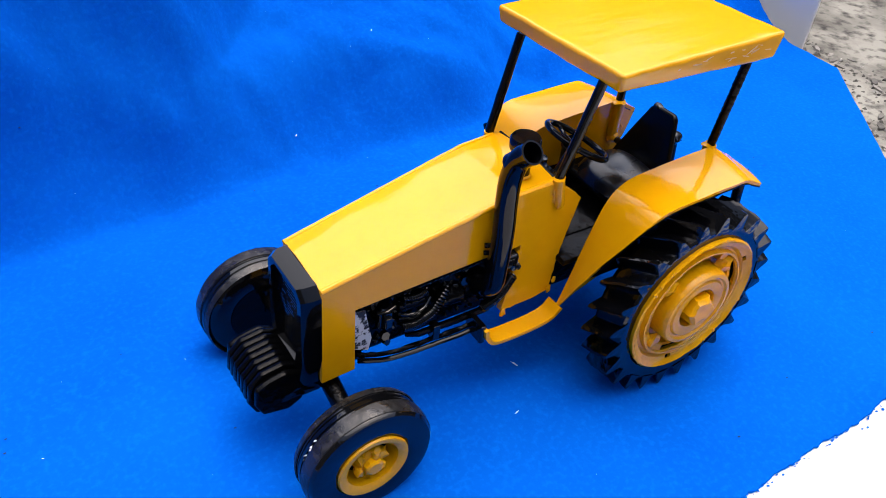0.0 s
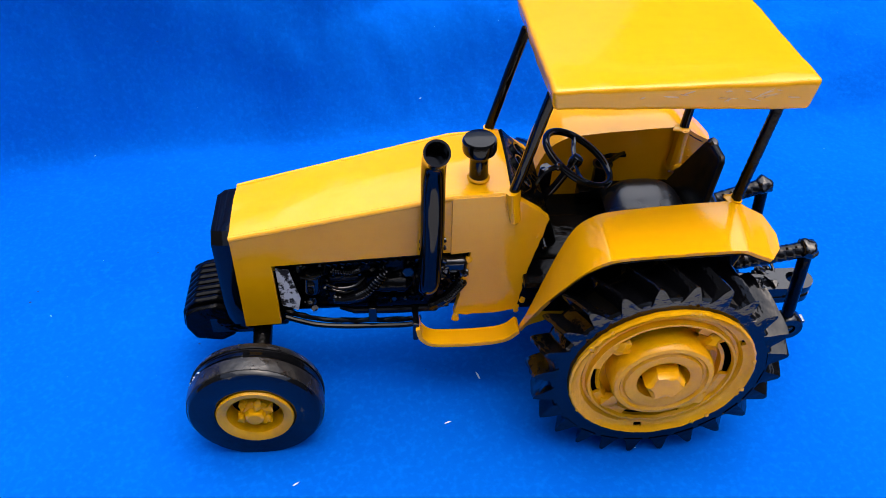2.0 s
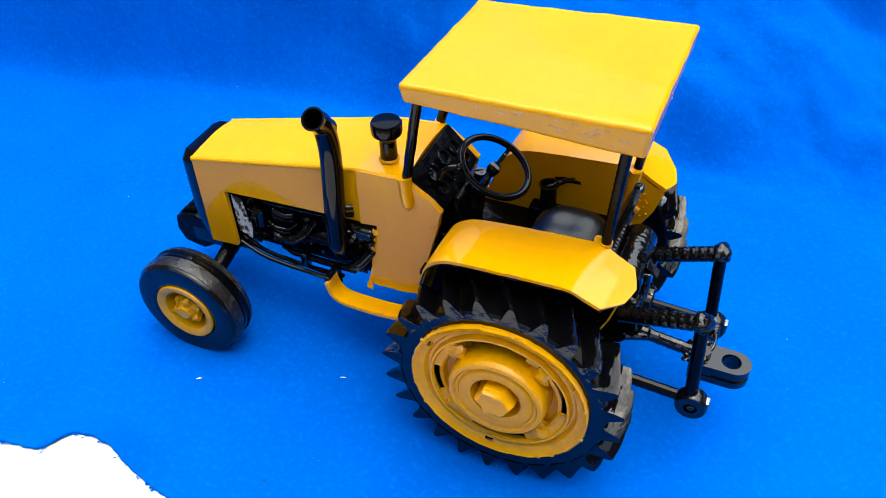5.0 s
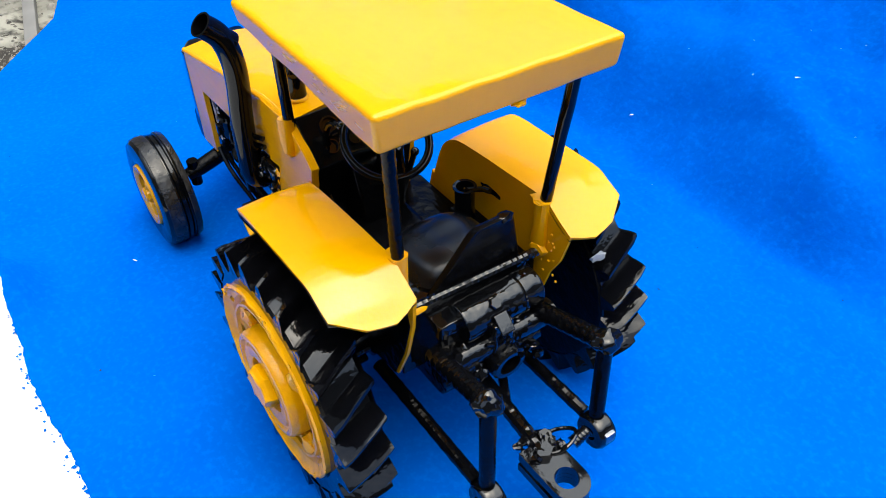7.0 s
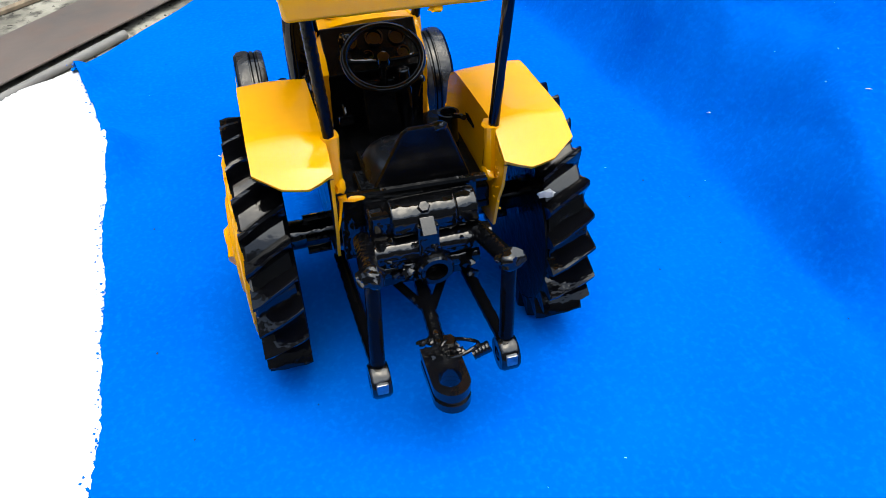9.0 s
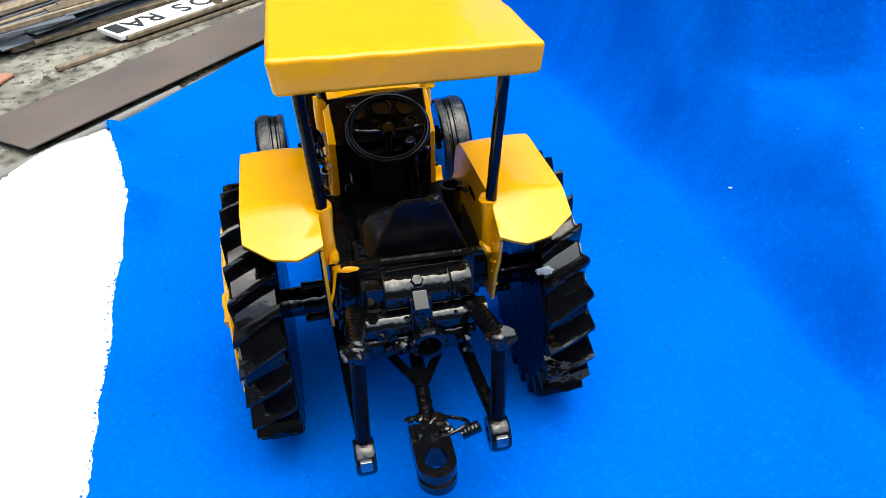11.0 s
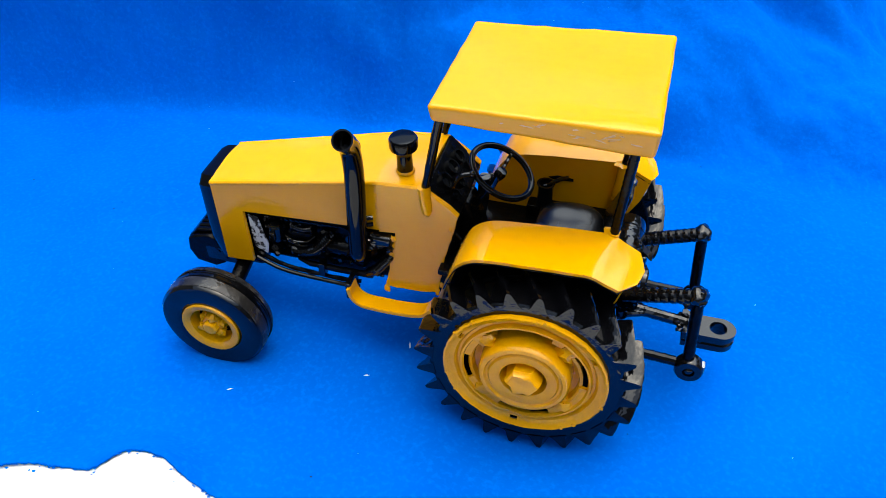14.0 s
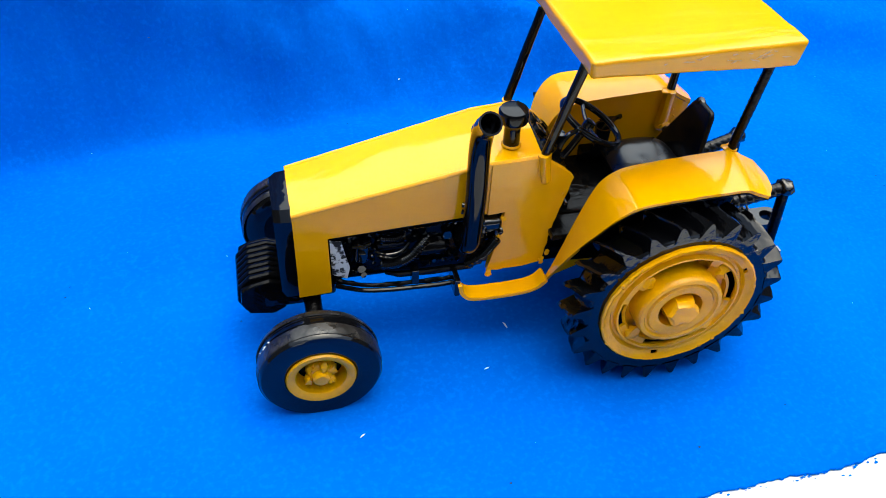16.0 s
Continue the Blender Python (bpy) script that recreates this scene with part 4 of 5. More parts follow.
def build_fender(s):
    fd = empty("fender", tractor)
    inner, outer = (-0.362, -0.692) if s < 0 else (0.395, 0.745)
    dz = 0.0 if s < 0 else -0.09
    # inner and outer edge lines, front low to rear
    ins = [(-0.635, 0.48), (-0.575, 0.68), (-0.515, 0.90), (-0.455, 1.09), (-0.405, 1.195), (-0.335, 1.255), (-0.25, 1.282), (-0.05, 1.302), (0.18, 1.318), (0.335, 1.322), (0.42, 1.276), (0.505, 1.230)]
    outs = [(-0.632, 0.47, 0.03), (-0.585, 0.68, 0.28), (-0.53, 0.88, 0.52), (-0.478, 1.04, 0.74), (-0.425, 1.17, 0.90), (-0.35, 1.255, 0.98), (-0.26, 1.285, 1), (-0.05, 1.297, 1), (0.16, 1.305, 1), (0.285, 1.305, 1), (0.357, 1.274, 1), (0.43, 1.243, 1)]
    rows = []
    ins_fine = [(q.x, q.y) for q in smooth_path([(a, b, 0) for a, b in ins], 3)]
    outs_fine = [tuple(q) for q in smooth_path(outs, 3)]
    for (ax, az), (bx, bz, f) in zip(ins_fine, outs_fine):
        row = []
        for k in range(7):
            u = k / 6
            y = inner + (outer - inner) * f * u
            bow = 0.010 * math.sin(math.pi * u)
            row.append((ax + (bx - ax) * u, y, az + (bz - az) * u + bow + dz + 0.004 * noise.noise((ax * 6, u * 3, s))))
        rows.append(row)
    # tail, with cut corners
    (ax, az), (bx, bz, f) = ins[-1], outs[-1]
    for t in (0.5, 1.0):
        row = []
        for k in range(7):
            u = k / 6
            x = ax + (bx - ax) * u
            cut = min(1.0, u / 0.3, (1 - u) / 0.35) if 0 < u < 1 else 0.0
            row.append((x + t * 0.062 * cut, inner + (outer - inner) * u, az + (bz - az) * u - t * 0.034 * cut + dz))
        rows.append(row)
    part("fender_skin", sheet(rows, 0.02), YELLOW, fd, smooth=33)
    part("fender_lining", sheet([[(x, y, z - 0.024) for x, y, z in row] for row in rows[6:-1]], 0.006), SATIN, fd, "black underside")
    tail = [(0.485, 1.06), (0.43, 0.86), (0.345, 0.66)] if s < 0 else [(0.46, 1.06), (0.40, 0.86), (0.335, 0.66)]
    wall = [(-0.635, 0.50), *[(a, b - 0.012) for a, b in ins_fine[3:]], *tail, (0.10, 0.62), (-0.35, 0.62)]
    part("inner_wall", prism(wall, lambda a, y, b: (a, inner + s * y, b + dz * (b > 0.9)), 0.0, 0.016, 0.003), YELLOW, fd)
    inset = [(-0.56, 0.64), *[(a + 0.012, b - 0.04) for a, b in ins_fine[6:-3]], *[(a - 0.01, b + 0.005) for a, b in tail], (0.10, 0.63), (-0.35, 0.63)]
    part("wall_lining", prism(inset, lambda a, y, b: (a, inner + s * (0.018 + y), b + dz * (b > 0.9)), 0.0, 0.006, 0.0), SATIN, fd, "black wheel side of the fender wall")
    # socket of the rear post, with weld lumps
    px, py = (0.352, -0.340) if s < 0 else (0.335, 0.385)
    part("post_socket", tube([(px, py, 1.325 + dz), (px - 0.005, py, 1.20 + dz), (px - 0.01, py, 1.10 + dz), (px - 0.01, py + s * 0.02, 1.02 + dz)], [0.036, 0.034, 0.04, 0.015], 12, rough=0.3), YELLOW, fd)
    part("weld", blob((px, py - s * 0.012, 1.07 + dz), (0.05, 0.03, 0.035), 0.5, 3 + s), YELLOW, fd)
    part("weld", blob((px - 0.01, py, 1.32 + dz), (0.046, 0.04, 0.012), 0.4, 8 + s), YELLOW, fd)
    if s > 0:
        part("paint_smear", blob((-0.02, 0.391, 1.055), (0.07, 0.006, 0.018), 0.8, 5), BLACK, fd)
        rnd = random.Random(9)
        for k in range(14):
            part("paint_drop", blob((rnd.uniform(0.33, 0.46), 0.393, rnd.uniform(0.82, 1.10)), (0.007, 0.006, 0.007), 0.3, k, 1), YELLOW, fd)


build_fender(-1)
build_fender(1)


def build_canopy():
    top = {"ff": (-0.632, 0.548, 1.960), "fn": (-0.626, -0.446, 2.005), "rn": (0.496, -0.478, 2.047), "rf": (0.498, 0.582, 2.001)}
    c = [Vector(top[k]) for k in ("fn", "rn", "rf", "ff")]
    deep = (0.105, 0.158, 0.140, 0.10)
    mid = sum(c, Vector()) / 4
    bm = bmesh.new()
    hi = [bm.verts.new(p) for p in c]
    lo = []
    for p, d in zip(c, deep):
        q = mid + (p - mid) * 0.972
        lo.append(bm.verts.new((q.x, q.y, p.z - d)))
    bm.faces.new(hi)
    bm.faces.new(lo[::-1])
    for k in range(4):
        bm.faces.new((hi[k], lo[k], lo[(k + 1) % 4], hi[(k + 1) % 4]))
    bmesh.ops.recalc_face_normals(bm, faces=bm.faces)
    bevel(bm, 0.024, 5, 40)
    long = [e for e in bm.edges if e.calc_length() > 0.3]
    bmesh.ops.subdivide_edges(bm, edges=long, cuts=22, use_grid_fill=True)
    for v in bm.verts:
        q = v.co.copy()
        edge = max(abs(q.x + 0.07) / 0.56, abs(q.y - 0.05) / 0.52)
        v.co.z += 0.003 * noise.noise(q * 2.2) + 0.0006 * noise.noise(q * 7.0) + (0.004 * noise.noise(q * 11.0) if edge > 0.93 else 0.0)
        v.co.x += 0.005 * noise.noise(q * 6.0 + Vector((3, 0, 0))) * (edge > 0.9)
        v.co.y += 0.005 * noise.noise(q * 6.0 + Vector((0, 5, 0))) * (edge > 0.9)
    cn = empty("canopy", tractor)
    part("canopy_roof", bm, YELLOW, cn, "flat yellow canopy roof with rounded edges", 40)
    part("weld", blob((0.462, 0.12, 1.865), (0.02, 0.03, 0.012), 0.5, 2), YELLOW, cn)
    rnd = random.Random(23)
    for k in range(16):
        f = rnd.uniform(0.30, 0.96)
        q = Vector((-0.626, -0.446, 2.005)).lerp(Vector((0.496, -0.478, 2.047)), f)
        drop = rnd.uniform(0.03, 0.085)
        m = Matrix.Translation((q.x, q.y + 0.131 * drop - 0.0015, q.z - drop)) @ Matrix.Rotation(rnd.gauss(0.0, 0.25), 4, "Y")
        bm = blob((0, 0, 0), (rnd.uniform(0.010, 0.045), 0.003, rnd.uniform(0.002, 0.005)), 0.9, k, 2)
        bm.transform(m)
        part("scuff", bm, SCUFF, cn, "pale scuffed paint")
    posts = [((-0.711, -0.248, 1.30), (-0.590, -0.300, 1.90)), ((-0.765, 0.310, 1.30), (-0.600, 0.350, 1.87)),
             ((0.352, -0.342, 1.28), (0.395, -0.375, 1.90)), ((0.332, 0.390, 1.15), (0.400, 0.440, 1.86))]
    for i, (a, b) in enumerate(posts):
        a, b = Vector(a), Vector(b)
        ribbed = i == 2
        n = 48 if ribbed else 10
        rad = [0.0255 + (0.0016 if ribbed and k % 3 == 0 else 0.0) for k in range(n + 1)]
        part("canopy_post", tube([a.lerp(b, k / n) for k in range(n + 1)], rad, 12, rough=0.06 if ribbed else 0.12), SATIN if ribbed else GLOSS, tractor,
             "black ribbed canopy post" if ribbed else "black round canopy post")


build_canopy()


# outline of one tread lug: angle and radius
LUG = ((-0.112, 0.53), (-0.080, 0.550), (-0.056, 0.588), (-0.034, 0.622), (-0.020, 0.636), (0.004, 0.641), (0.020, 0.626), (0.042, 0.588), (0.062, 0.550), (0.088, 0.53))


def build_wheel(name, at, side, big):
    """A wheel whose outer face looks to y = side."""
    w = empty(name, tractor)
    x, y, z = at
    m = axis((x, y, z), (0, side, 0))
    if big:
        half, deep = 0.142, 0.066
        tyre = [(0.40, -deep + 0.02), (0.47, -deep + 0.005), (0.535, -deep), (0.55, -deep + 0.012), (0.552, -0.03), (0.553, 0.0), (0.552, 0.06), (0.552, half - 0.012),
                (0.54, half), (0.462, half - 0.002), (0.446, half - 0.02), (0.43, half - 0.05)]
        part("tyre", lathe(tyre, 72, m, True), SIDEWALL, w, "black painted tyre with deep slanted lugs")
        n = 24
        for k in range(n):
            bm = bmesh.new()
            a0 = 2 * math.pi * (k + 0.2) / n
            secs = []
            steps = 6
            for i in range(steps + 1):
                f = i / steps
                yy = side * (-deep - 0.004 + f * (half + deep + 0.008))
                # the lug climbs towards +y on both wheels
                a = a0 + (yy / (2 * half)) * 0.24
                end = 1.0 if 0 < i < steps else 0.955
                ring = []
                for da, r in LUG:
                    aa = a + da + 0.012 * noise.noise((k * 2.3, f * 3, 1.0))
                    wob = 1 + 0.010 * noise.noise((k * 1.7, f * 4, da * 20))
                    r = 0.53 + (r - 0.53) * end * (1 + 0.10 * noise.noise((k * 3.1, 0.5, 2.0)))
                    ring.append(bm.verts.new((x + r * wob * math.cos(aa), y + yy, z + r * wob * math.sin(aa))))
                secs.append(ring)
            for p, q in zip(secs, secs[1:]):
                for j in range(len(LUG) - 1):
                    bm.faces.new((p[j], p[j + 1], q[j + 1], q[j]))
            bm.faces.new(secs[0])
            bm.faces.new(secs[-1][::-1])
            bmesh.ops.recalc_face_normals(bm, faces=bm.faces)
            part("lug", bm, RUBBER, w, smooth=30)
        # rim disc with slots and holes
        bm = bmesh.new()
        prof = [(0.474, 0.120), (0.478, 0.150), (0.468, 0.157), (0.455, 0.146), (0.442, 0.134), (0.418, 0.128), (0.402, 0.108), (0.388, 0.112), (0.380, 0.140), (0.368, 0.140), (0.360, 0.124), (0.342, 0.120), (0.322, 0.122), (0.312, 0.112), (0.306, 0.07), (0.270, 0.055), (0.25, 0.058)]
        prof = [(r * 0.968, h + 0.012) for r, h in prof]
        seg = 120
        rings = [[bm.verts.new((r * (1 + 0.012 * (r > 0.44) * noise.noise((k * 0.9, 3, side))) * math.cos(2 * math.pi * k / seg), r * (1 + 0.012 * (r > 0.44) * noise.noise((k * 0.9, 3, side))) * math.sin(2 * math.pi * k / seg), h + 0.005 * noise.noise((r * 9, k * 0.3, 1)))) for k in range(seg)] for r, h in prof]
        for i, (p, q) in enumerate(zip(rings, rings[1:])):
            for k in range(seg):
                deg = k * 360 / seg
                slot = any(10 <= i <= last and abs((deg - c + 180) % 360 - 180) < hw for c, hw, last in ((97, 34, 14), (23, 31, 12), (186, 16, 11), (270, 27, 11)))
                hole = i == 4 and any(abs((deg - c + 180) % 360 - 180) < 2.2 for c in (29, 149, 262))
                if not (slot or hole):
                    bm.faces.new((p[k], p[(k + 1) % seg], q[(k + 1) % seg], q[k]))
        bmesh.ops.recalc_face_normals(bm, faces=bm.faces)
        bmesh.ops.solidify(bm, geom=bm.faces[:], thickness=0.018)
        bm.transform(Matrix.Translation((x, y, z + 0.022)) @ Matrix(((1, 0, 0, 0), (0, 0, side, 0), (0, 1, 0, 0), (0, 0, 0, 1))))
        part("rim", bm, RIMPAINT, w, "yellow slotted wheel disc with worn paint")
        z += 0.022
        m = axis((x, y, z), (0, side, 0))
        rnd = random.Random(31)
        for k in range(22):
            a, r = rnd.uniform(0, 6.28), rnd.uniform(0.006, 0.013)
            part("paint_drip", blob((x + 0.455 * math.cos(a), y + side * 0.163, z + 0.455 * math.sin(a)), (r * 1.3, r * 0.7, r * 1.3), 0.6, k, 1), RIMPAINT, w)
        # added dull black disc: keeps the tyre's inner side as dark as in shadow
        part("wheel_back_shade", lathe([(0, -deep - 0.012), (0.535, -deep - 0.010), (0.545, -deep - 0.002), (0.50, -deep + 0.012), (0, -deep + 0.012)], 48, m), SATIN, w)
        part("brake_drum", lathe([(0, -0.03), (0.44, -0.03), (0.44, -0.01), (0, -0.01)], 48, m), SATIN, w)
        hub = [(0.262, 0.03), (0.258, 0.13), (0.252, 0.160), (0.242, 0.172), (0.222, 0.174), (0.212, 0.160), (0.200, 0.158), (0.190, 0.170), (0.150, 0.172), (0.132, 0.162), (0.124, 0.12), (0.120, 0.085), (0, 0.085)]
        # black disc that puts the shade of the deep hub recess into colour
        part("hub_recess_shade", lathe([(0, 0.09), (0.112, 0.09), (0.112, 0.10), (0, 0.10)], 32, m), SATIN, w)
        part("hub", lathe([(r, h + 0.024 * (h > 0.1)) for r, h in hub], 64, m), RIMPAINT, w)
        bm = hexnut(m @ Vector((0, 0, 0.085)), (0.02, side, 0.03), 0.102, 0.125, 0.026)
        bmesh.ops.subdivide_edges(bm, edges=bm.edges[:], cuts=2, use_grid_fill=True)
        for v in bm.verts:
            v.co += Vector((noise.noise(v.co * 22), 0.5 * noise.noise(v.co * 19 + Vector((4, 0, 0))), noise.noise(v.co * 21 + Vector((0, 7, 0))))) * 0.016
        part("hub_nut", bm, YELLOW, w, "chunky yellow hexagonal nut", 50)
        for k, deg in enumerate((45, 140, 222, 318)):
            a = radians(deg)
            part("weld", blob((x + 0.305 * math.cos(a), y + side * 0.122, z + 0.305 * math.sin(a)), (0.056, 0.034, 0.05), 0.8, k + 20), RIMPAINT, w)
    else:
        half = 0.108
        tyre = [(0.17, -half + 0.02), (0.22, -half), (0.285, -half + 0.004), (0.318, -half + 0.03), (0.326, -0.058), (0.327, -0.046), (0.319, -0.041), (0.328, -0.036), (0.330, -0.014),
                (0.321, -0.009), (0.330, -0.004), (0.331, 0.04), (0.328, half - 0.026), (0.314, half - 0.008), (0.28, half), (0.215, half - 0.002), (0.195, half - 0.008), (0.178, half - 0.03)]
        bm = lathe(tyre, 72, None, True)
        for v in bm.verts:
            v.co *= 1 + 0.006 * noise.noise(v.co * 14)
        bm.transform(m @ Matrix.Diagonal((1.045, 1.045, 1, 1)))
        part("tyre", bm, SIDEWALL, w, "black painted front tyre with worn tread")
        band = lathe([(0.3425, 0.002), (0.3505, 0.006), (0.3515, 0.045), (0.3465, half - 0.030), (0.335, half - 0.020), (0.33, 0.02)], 72, None, True)
        for v in band.verts:
            v.co *= 1 + 0.006 * noise.noise(v.co * 14)
        band.transform(m)
        part("tread", band, TREAD, w, "scuffed dull black tread band")
        band = lathe([(0.336, -0.098), (0.344, -0.080), (0.3475, -0.064), (0.343, -0.060), (0.33, -0.075)], 72, m, True)
        part("tread", band, TREAD, w, "scuffed dull black tread band")
        for k in range(5 if side < 0 else 0):
            a = 2.42 + 0.085 * k + 0.03 * math.sin(k * 2.3)
            part("paint_chip", blob(m @ Vector((0.345 * math.cos(a), 0.345 * math.sin(a), -0.010 + 0.005 * (k % 3))), (0.010 + 0.004 * (k % 2), 0.005, 0.005), 0.9, k, 1), FOIL, w)
        rim = [(0.186, 0.07), (0.198, 0.102), (0.192, 0.114), (0.176, 0.114), (0.158, 0.108), (0.144, 0.098), (0.138, 0.050), (0.132, 0.0)]
        part("rim", lathe(rim, 48, m), RIMPAINT, w, "dull yellow front rim with recessed centre")
        part("hub_nut", lathe([(0, -0.03), (0.082, -0.03), (0.086, 0.03), (0.08, 0.066), (0.066, 0.082), (0.054, 0.086), (0.05, 0.115), (0.038, 0.126), (0, 0.128)], 9, m), RIMPAINT, w)
        # black floor disc, for the shade deep inside the rim
        part("rim_recess_shade", lathe([(0, -0.03), (0.14, -0.03), (0.14, -0.01), (0, -0.01)], 32, m), SATIN, w)
        for k in range(6):
            a = k * 1.05 + 0.3
            part("weld", blob(m @ Vector((0.072 * math.cos(a), 0.072 * math.sin(a), 0.06 + 0.02 * (k % 2))), (0.03, 0.03, 0.03), 0.7, k, 2), RIMPAINT, w)
        part("rim_back", lathe([(0, -0.10), (0.2, -0.10), (0.2, -0.06), (0, -0.06)], 32, m), SATIN, w)
    return w


build_wheel("rear_wheel", (0.01, -0.655, 0.567), -1, True)
far_wheel = build_wheel("rear_wheel", (0.01, 0.672, 0.530), 1, True)
part("paint_splash", blob((0.478, 0.615, 0.895), (0.014, 0.040, 0.022), 0.8, 3), SPLASH, far_wheel, "dried splash of white paint")
build_wheel("front_wheel", (-2.022, -0.606, 0.288), -1, False)
build_wheel("front_wheel", (-2.05, 0.690, 0.250), 1, False)


def build_cab():
    # steering
    st = empty("steering", tractor)
    c = Vector((-0.334, 0.040, 1.306))
    n = Vector((0.46, -0.04, 0.88)).normalized()
    m = axis(c, n)
    ring = [m @ Vector((0.194 * math.cos(a), 0.194 * math.sin(a), 0)) for a in np.linspace(0, 2 * math.pi, 49)]
    bm = tube(ring, 0.019, 12, caps=False)
    bmesh.ops.remove_doubles(bm, verts=bm.verts, dist=0.0005)
    part("steering_wheel", bm, GLOSS, st)
    for a in (radians(0), radians(180)):
        part("spoke", tube([m @ Vector((0, 0, -0.03)), m @ Vector((0.10 * math.cos(a), 0.10 * math.sin(a), -0.02)), m @ Vector((0.195 * math.cos(a), 0.195 * math.sin(a), 0))], 0.012, 8), BLACK, st)
    part("steering_boss", lathe([(0, 0.01), (0.03, 0.005), (0.036, -0.02), (0.03, -0.05), (0, -0.05)], 18, m), BLACK, st)
    part("steering_column", tube([c - n * 0.03, c - n * 0.20, Vector((-0.52, 0.05, 0.98))], 0.022, 12), BLACK, st)
    part("pillar", tube([(-0.50, 0.165, 0.79), (-0.47, 0.165, 1.0), (-0.46, 0.16, 1.16)], [0.044, 0.040, 0.034], 14), BLACK, st)
    for pts in ([(-0.60, -0.13, 1.10), (-0.585, -0.135, 1.25), (-0.54, -0.13, 1.35), (-0.47, -0.11, 1.37)], [(-0.50, 0.21, 0.85), (-0.45, 0.24, 1.05), (-0.44, 0.25, 1.10)]):
        part("lever", tube(smooth_path(pts, 5), 0.014, 8), BLACK, st)
    for q in ((-0.47, -0.11, 1.37), (-0.44, 0.25, 1.10)):
        part("lever_knob", blob(q, (0.022, 0.022, 0.022), 0.1, 1), BLACK, st)
    for y in (-0.16, 0.2):
        part("pedal", box(-0.52, -0.49, y - 0.04, y + 0.04, 0.86, 0.92, 0.01), BLACK, st)
        part("pedal_arm", tube([(-0.58, y, 0.98), (-0.50, y, 0.88)], 0.012, 8), BLACK, st)
    # seat
    seat = empty("seat", tractor)
    rows = []
    for i in range(25):
        u = -1 + i / 12
        row = []
        for k in range(25):
            v = -1 + k / 12
            d = (abs(u) ** 3.5 + abs(v) ** 3.5) ** (1 / 3.5)
            sx, sy = u * (1 - 0.12 * v * v), v * (1 - 0.12 * u * u)
            row.append((0.085 + 0.215 * sx, 0.05 + 0.235 * sy, 0.93 + 0.125 * max(0.0, 1 - d ** 2.6) ** 0.55 - 0.02 * math.exp(-((u + 0.1) ** 2 + v * v) / 0.3)))
        rows.append(row)
    part("cushion", sheet(rows, 0.03), SEATPAD, seat, "smooth black domed seat pad", smooth=70)
    part("cushion_base", box(-0.125, 0.295, -0.18, 0.28, 0.885, 0.935, 0.02, None, 3), SATIN, seat)
    back = [(-0.18, 0.93), (-0.16, 0.99), (-0.04, 1.30), (-0.01, 1.325), (0.145, 1.322), (0.172, 1.295), (0.285, 0.99), (0.305, 0.93)]
    part("backrest", prism(back, lambda a, y, b: (0.262 + y + (b - 0.93) * 0.30, a, b), 0.0, 0.04, 0.014), SEATBLACK, seat)
    part("backrest_edge", blob((0.262 + 0.39 * 0.30 + 0.02, 0.13, 1.312), (0.030, 0.04, 0.020), 0.3, 2), WORN, seat, "worn grey corner of the backrest")
    part("seat_pedestal", box(0.0, 0.30, -0.09, 0.18, 0.78, 0.92, 0.02), SATIN, seat)
    # control box beside the far fender
    cb = empty("control_box", tractor)
    part("box_body", lathe([(0, 0), (0.052, 0), (0.048, 0.12), (0.049, 0.19), (0.056, 0.20), (0.057, 0.208), (0.042, 0.208), (0.038, 0.15), (0, 0.15)], 16, axis((-0.11, 0.305, 0.86), (0, 0, 1))), BLACK, cb)
    part("lever", tube([(-0.12, 0.305, 1.04), (-0.02, 0.345, 1.09), (0.02, 0.35, 1.10)], 0.014, 8), BLACK, cb)


build_cab()


def twisted(a, b, r, turns):
    """A ribbed bar, like a short length of reinforcing steel."""
    a, b = Vector(a), Vector(b)
    n = turns * 6
    return tube([a.lerp(b, k / n) for k in range(n + 1)], [r * (1.0 + 0.05 * (k % 6 in (0, 1))) for k in range(n + 1)], 10)


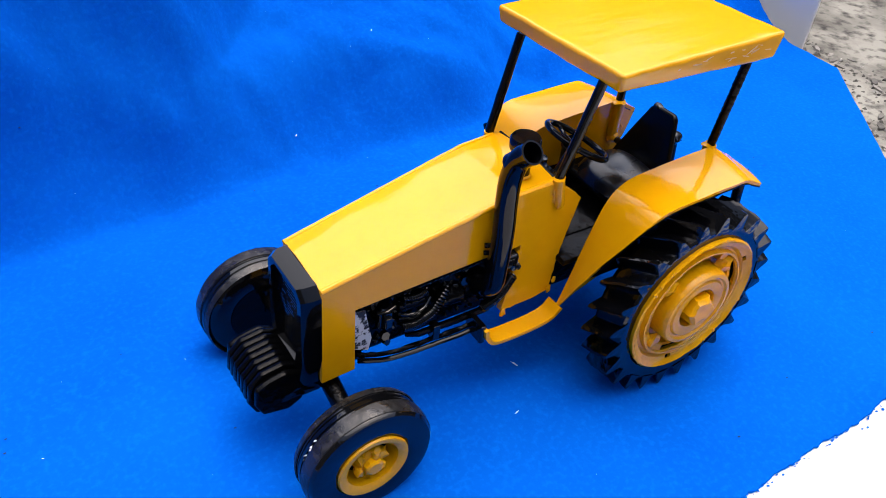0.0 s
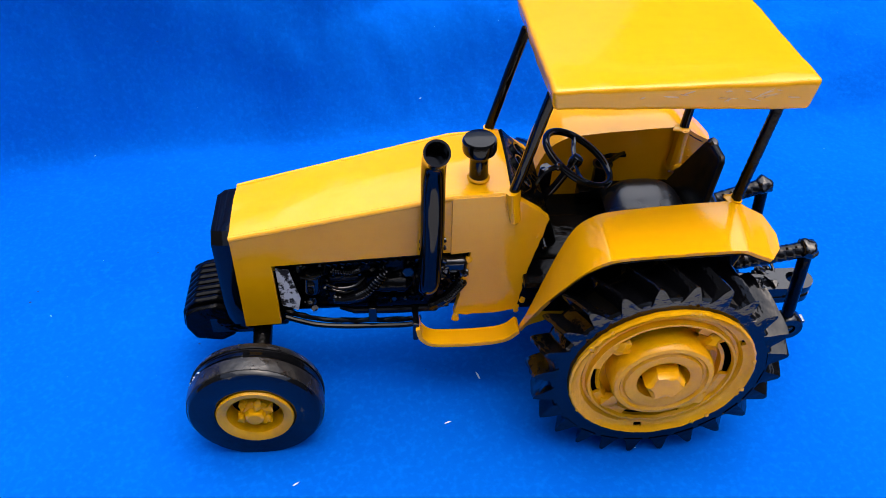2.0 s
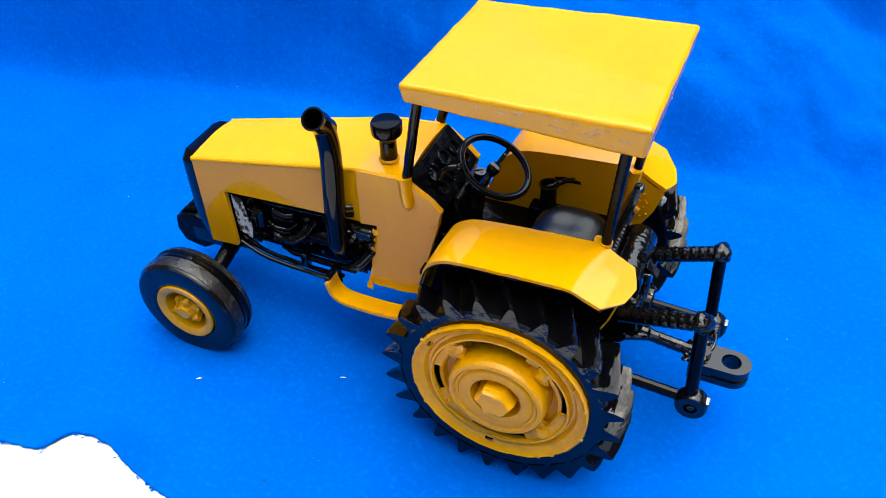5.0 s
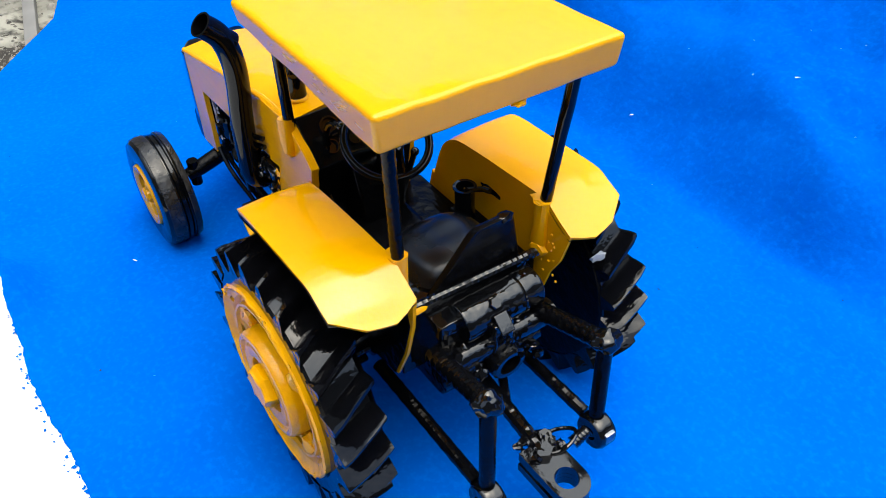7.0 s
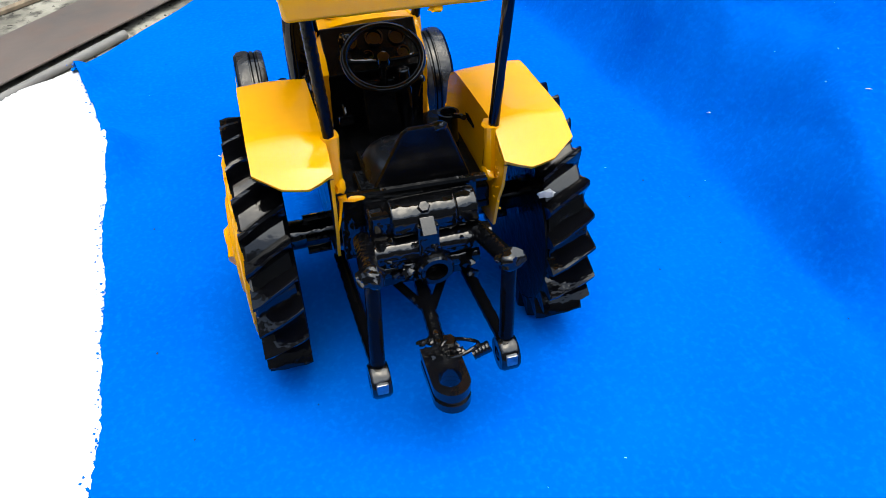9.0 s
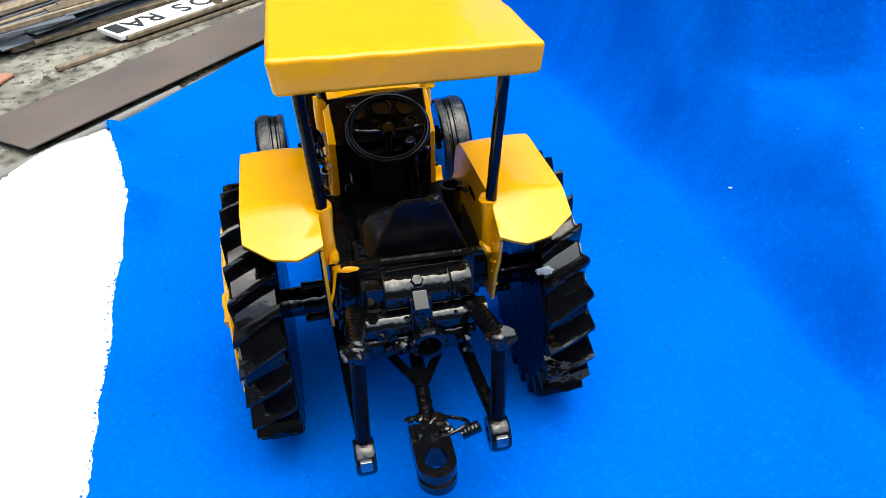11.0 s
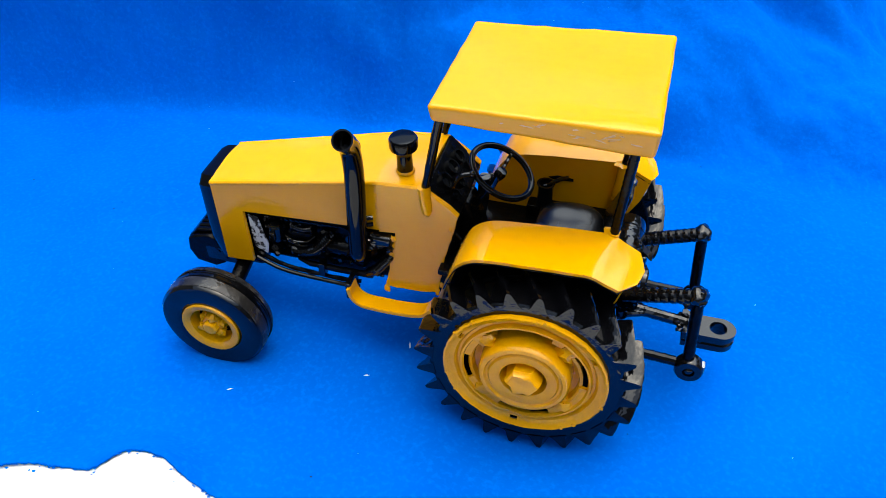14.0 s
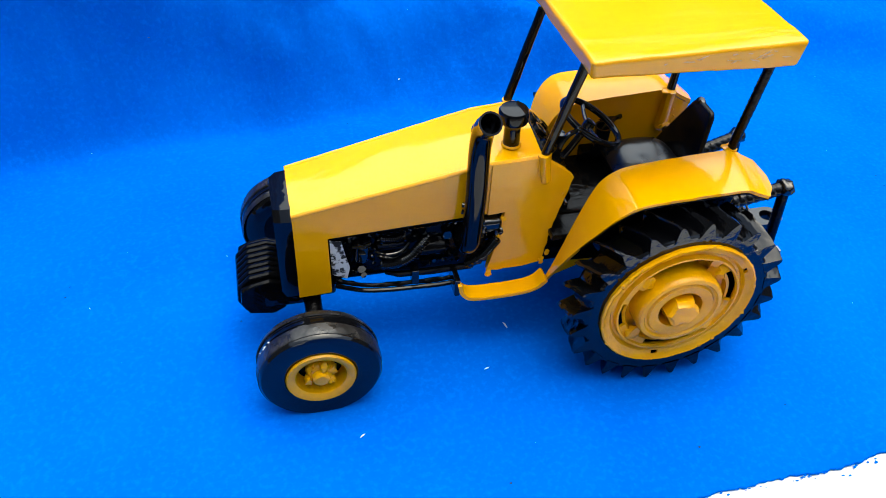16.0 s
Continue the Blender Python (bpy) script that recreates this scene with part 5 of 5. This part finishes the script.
def build_linkage():
    lk = empty("linkage", tractor)
    part("cross_rod", twisted((0.325, -0.30, 0.978), (0.345, 0.36, 0.968), 0.022, 22), BLACK, lk)
    part("rod_tab", blob((0.33, -0.27, 0.975), (0.03, 0.07, 0.018), 0.4, 3), YELLOW, lk)
    part("paint_drip", tube([(0.345, -0.325, 0.99), (0.352, -0.335, 0.93), (0.350, -0.345, 0.87), (0.362, -0.365, 0.82)], [0.010, 0.007, 0.006, 0.009], 8), YELLOW, lk, "dried yellow paint drip")
    part("rear_plate", box(0.318, 0.336, -0.345, 0.315, 0.62, 0.965, 0.006), BLACK, lk)
    part("lift_cylinder", lathe([(0, 0), (0.088, 0.0), (0.094, 0.01), (0.094, 0.29), (0.088, 0.30), (0.094, 0.305), (0.094, 0.39), (0.088, 0.40), (0, 0.40)], 32, axis((0.43, -0.13, 0.885), (0, 1, 0))), BLACK, lk)
    part("cylinder_valve", hexnut((0.475, 0.02, 0.945), (0.6, 0, 0.8), 0.030, 0.03, 0.008), BLACK, lk)
    part("top_link_block", box(0.46, 0.555, -0.03, 0.075, 0.72, 0.90, 0.015), BLACK, lk)
    tilted = Matrix.Translation((0.548, 0.022, 0.895)) @ Matrix.Rotation(radians(-48), 4, "Y")
    part("bright_plate", box(0.0, 0.012, -0.034, 0.034, -0.045, 0.045, 0.006, tilted), HITCH, lk)
    part("rock_shaft", tube([(0.49, -0.27, 0.745), (0.49, 0.33, 0.745)], 0.058, 18), BLACK, lk)
    part("lower_shaft", tube([(0.46, -0.24, 0.62), (0.46, 0.28, 0.62)], 0.045, 14), BLACK, lk)
    part("pto_housing", lathe([(0, 0), (0.085, 0), (0.09, 0.02), (0.088, 0.13), (0.078, 0.14), (0.055, 0.14), (0.05, 0.06), (0, 0.06)], 28, axis((0.44, 0.045, 0.66), (1, 0, -0.1))), BLACK, lk)
    part("pto_lump", blob((0.52, 0.045, 0.75), (0.05, 0.045, 0.05), 0.5, 7), BLACK, lk)
    rnd = random.Random(17)
    for k in range(44):
        x, y, z = rnd.uniform(0.45, 0.545), rnd.uniform(-0.25, 0.28), rnd.uniform(0.56, 0.80)
        r = rnd.uniform(0.012, 0.028)
        part("weld_lump", blob((x, y, z), (r, r * rnd.uniform(0.7, 1.6), r), 0.6, k, 2), BLACK, lk)
    part("bolt", hexnut((0.50, -0.19, 0.80), (1, -0.2, 0.4), 0.024, 0.03, 0.008), BLACK, lk)
    part("bolt", hexnut((0.50, 0.24, 0.80), (1, 0.2, 0.4), 0.024, 0.03, 0.008), BLACK, lk)
    for s, y, tz, bz in ((-1, -0.297, 0.935, 0.395), (1, 0.300, 0.882, 0.390)):
        arm = empty("lift_arm", tractor)
        part("arm", twisted((0.46, y * 0.9, tz - 0.12), (0.845, y, tz - 0.008), 0.042, 9), GLOSS, arm)
        part("arm_knob", blob((0.857, y, tz), (0.055, 0.062, 0.05), 0.35, 4 + s, 3), BLACK, arm)
        part("drop_rod", tube([(0.858, y, tz), (0.893, y - 0.022, bz)], 0.034, 14), SATIN, arm)
        part("lower_link", twisted((0.12, -0.35 if s < 0 else 0.215, 0.49), (0.82, y - 0.02, bz + 0.005), 0.030, 10), GLOSS, arm)
        part("ball_end", lathe([(0.035, -0.045), (0.075, -0.045), (0.085, -0.03), (0.085, 0.03), (0.075, 0.045), (0.035, 0.045)], 24, axis((0.905, y - 0.022, bz - 0.02), (0, 1, 0)), True), BLACK, arm)
        part("ball", blob((0.905, y - 0.022, bz - 0.02), (0.045, 0.05, 0.045), 0.05, 1), BLACK, arm)
        # pale face that stands in for the sky's reflection on the black ball end
        part("glint_face", box(0.955, 0.992, y - 0.05, y + 0.006, bz - 0.03, bz + 0.03, 0.008), STEEL, arm)
    db = empty("drawbar", tractor)
    part("bar", twisted((0.12, 0.01, 0.50), (0.88, -0.025, 0.435), 0.034, 14), BLACK, db)
    part("brace", tube([(0.20, -0.22, 0.50), (0.62, -0.02, 0.455)], 0.022, 10), BLACK, db)
    part("brace", tube([(0.20, 0.24, 0.50), (0.62, 0.0, 0.455)], 0.022, 10), BLACK, db)
    def eye(z0, z1, g=0.0):
        bm = bmesh.new()
        n = 28
        outer, inner = [], []
        for k in range(n):
            a = 2 * math.pi * k / n
            ca, sa = math.cos(a), math.sin(a)
            ox = 1.05 + 0.105 * ca
            if ca < -0.35:
                ox = 0.845
            outer.append((ox, -0.03 + max(-0.085, min(0.085, 0.09 * sa * (1.0 if ca > -0.35 else 1.6)))))
            inner.append((1.05 + 0.052 * ca, -0.03 + 0.052 * sa))
            outer[-1] = (outer[-1][0] - g * ca, outer[-1][1] - g * sa)
        V = [[bm.verts.new((p[0], p[1], z)) for p in ring] for ring in (outer, inner) for z in (z0, z1)]
        for k in range(n):
            j = (k + 1) % n
            bm.faces.new((V[0][k], V[0][j], V[1][j], V[1][k]))
            bm.faces.new((V[2][k], V[3][k], V[3][j], V[2][j]))
            bm.faces.new((V[1][k], V[1][j], V[3][j], V[3][k]))
            bm.faces.new((V[0][k], V[2][k], V[2][j], V[0][j]))
        return bevel(bm, 0.006, 1, 50)
    part("hitch_plate", eye(0.400, 0.446), HITCH, db)
    part("hitch_plate", eye(0.330, 0.372), HITCH, db)
    part("hitch_filler", eye(0.374, 0.398, 0.010), HITCH, db)
    part("hitch_spacer", box(0.84, 0.97, -0.11, 0.05, 0.36, 0.405, 0.01), BLACK, db)
    for k in range(16):
        r = rnd.uniform(0.010, 0.024)
        part("weld_lump", blob((rnd.uniform(0.80, 0.94), rnd.uniform(-0.12, 0.07), rnd.uniform(0.425, 0.46)), (r, r * rnd.uniform(0.7, 1.6), r * 0.8), 0.7, 40 + k, 2), BLACK, db)
    part("hitch_bolt", hexnut((0.90, -0.03, 0.43), (0, 0, 1), 0.042, 0.045), BLACK, db)
    part("hitch_bolt", hexnut((0.845, 0.02, 0.43), (0.2, 0, 1), 0.03, 0.05), BLACK, db)
    loop = [Vector((0.895, 0.06, 0.46)) + Vector((0.05 * math.cos(a), 0.085 * math.sin(a), 0.012 * math.sin(2 * a))) for a in np.linspace(0, 2 * math.pi, 25)]
    part("wire_loop", tube(loop, 0.009, 8), BLACK, db)
    part("pin", twisted((0.93, 0.11, 0.43), (0.93, 0.19, 0.46), 0.028, 5), BLACK, db)


build_linkage()
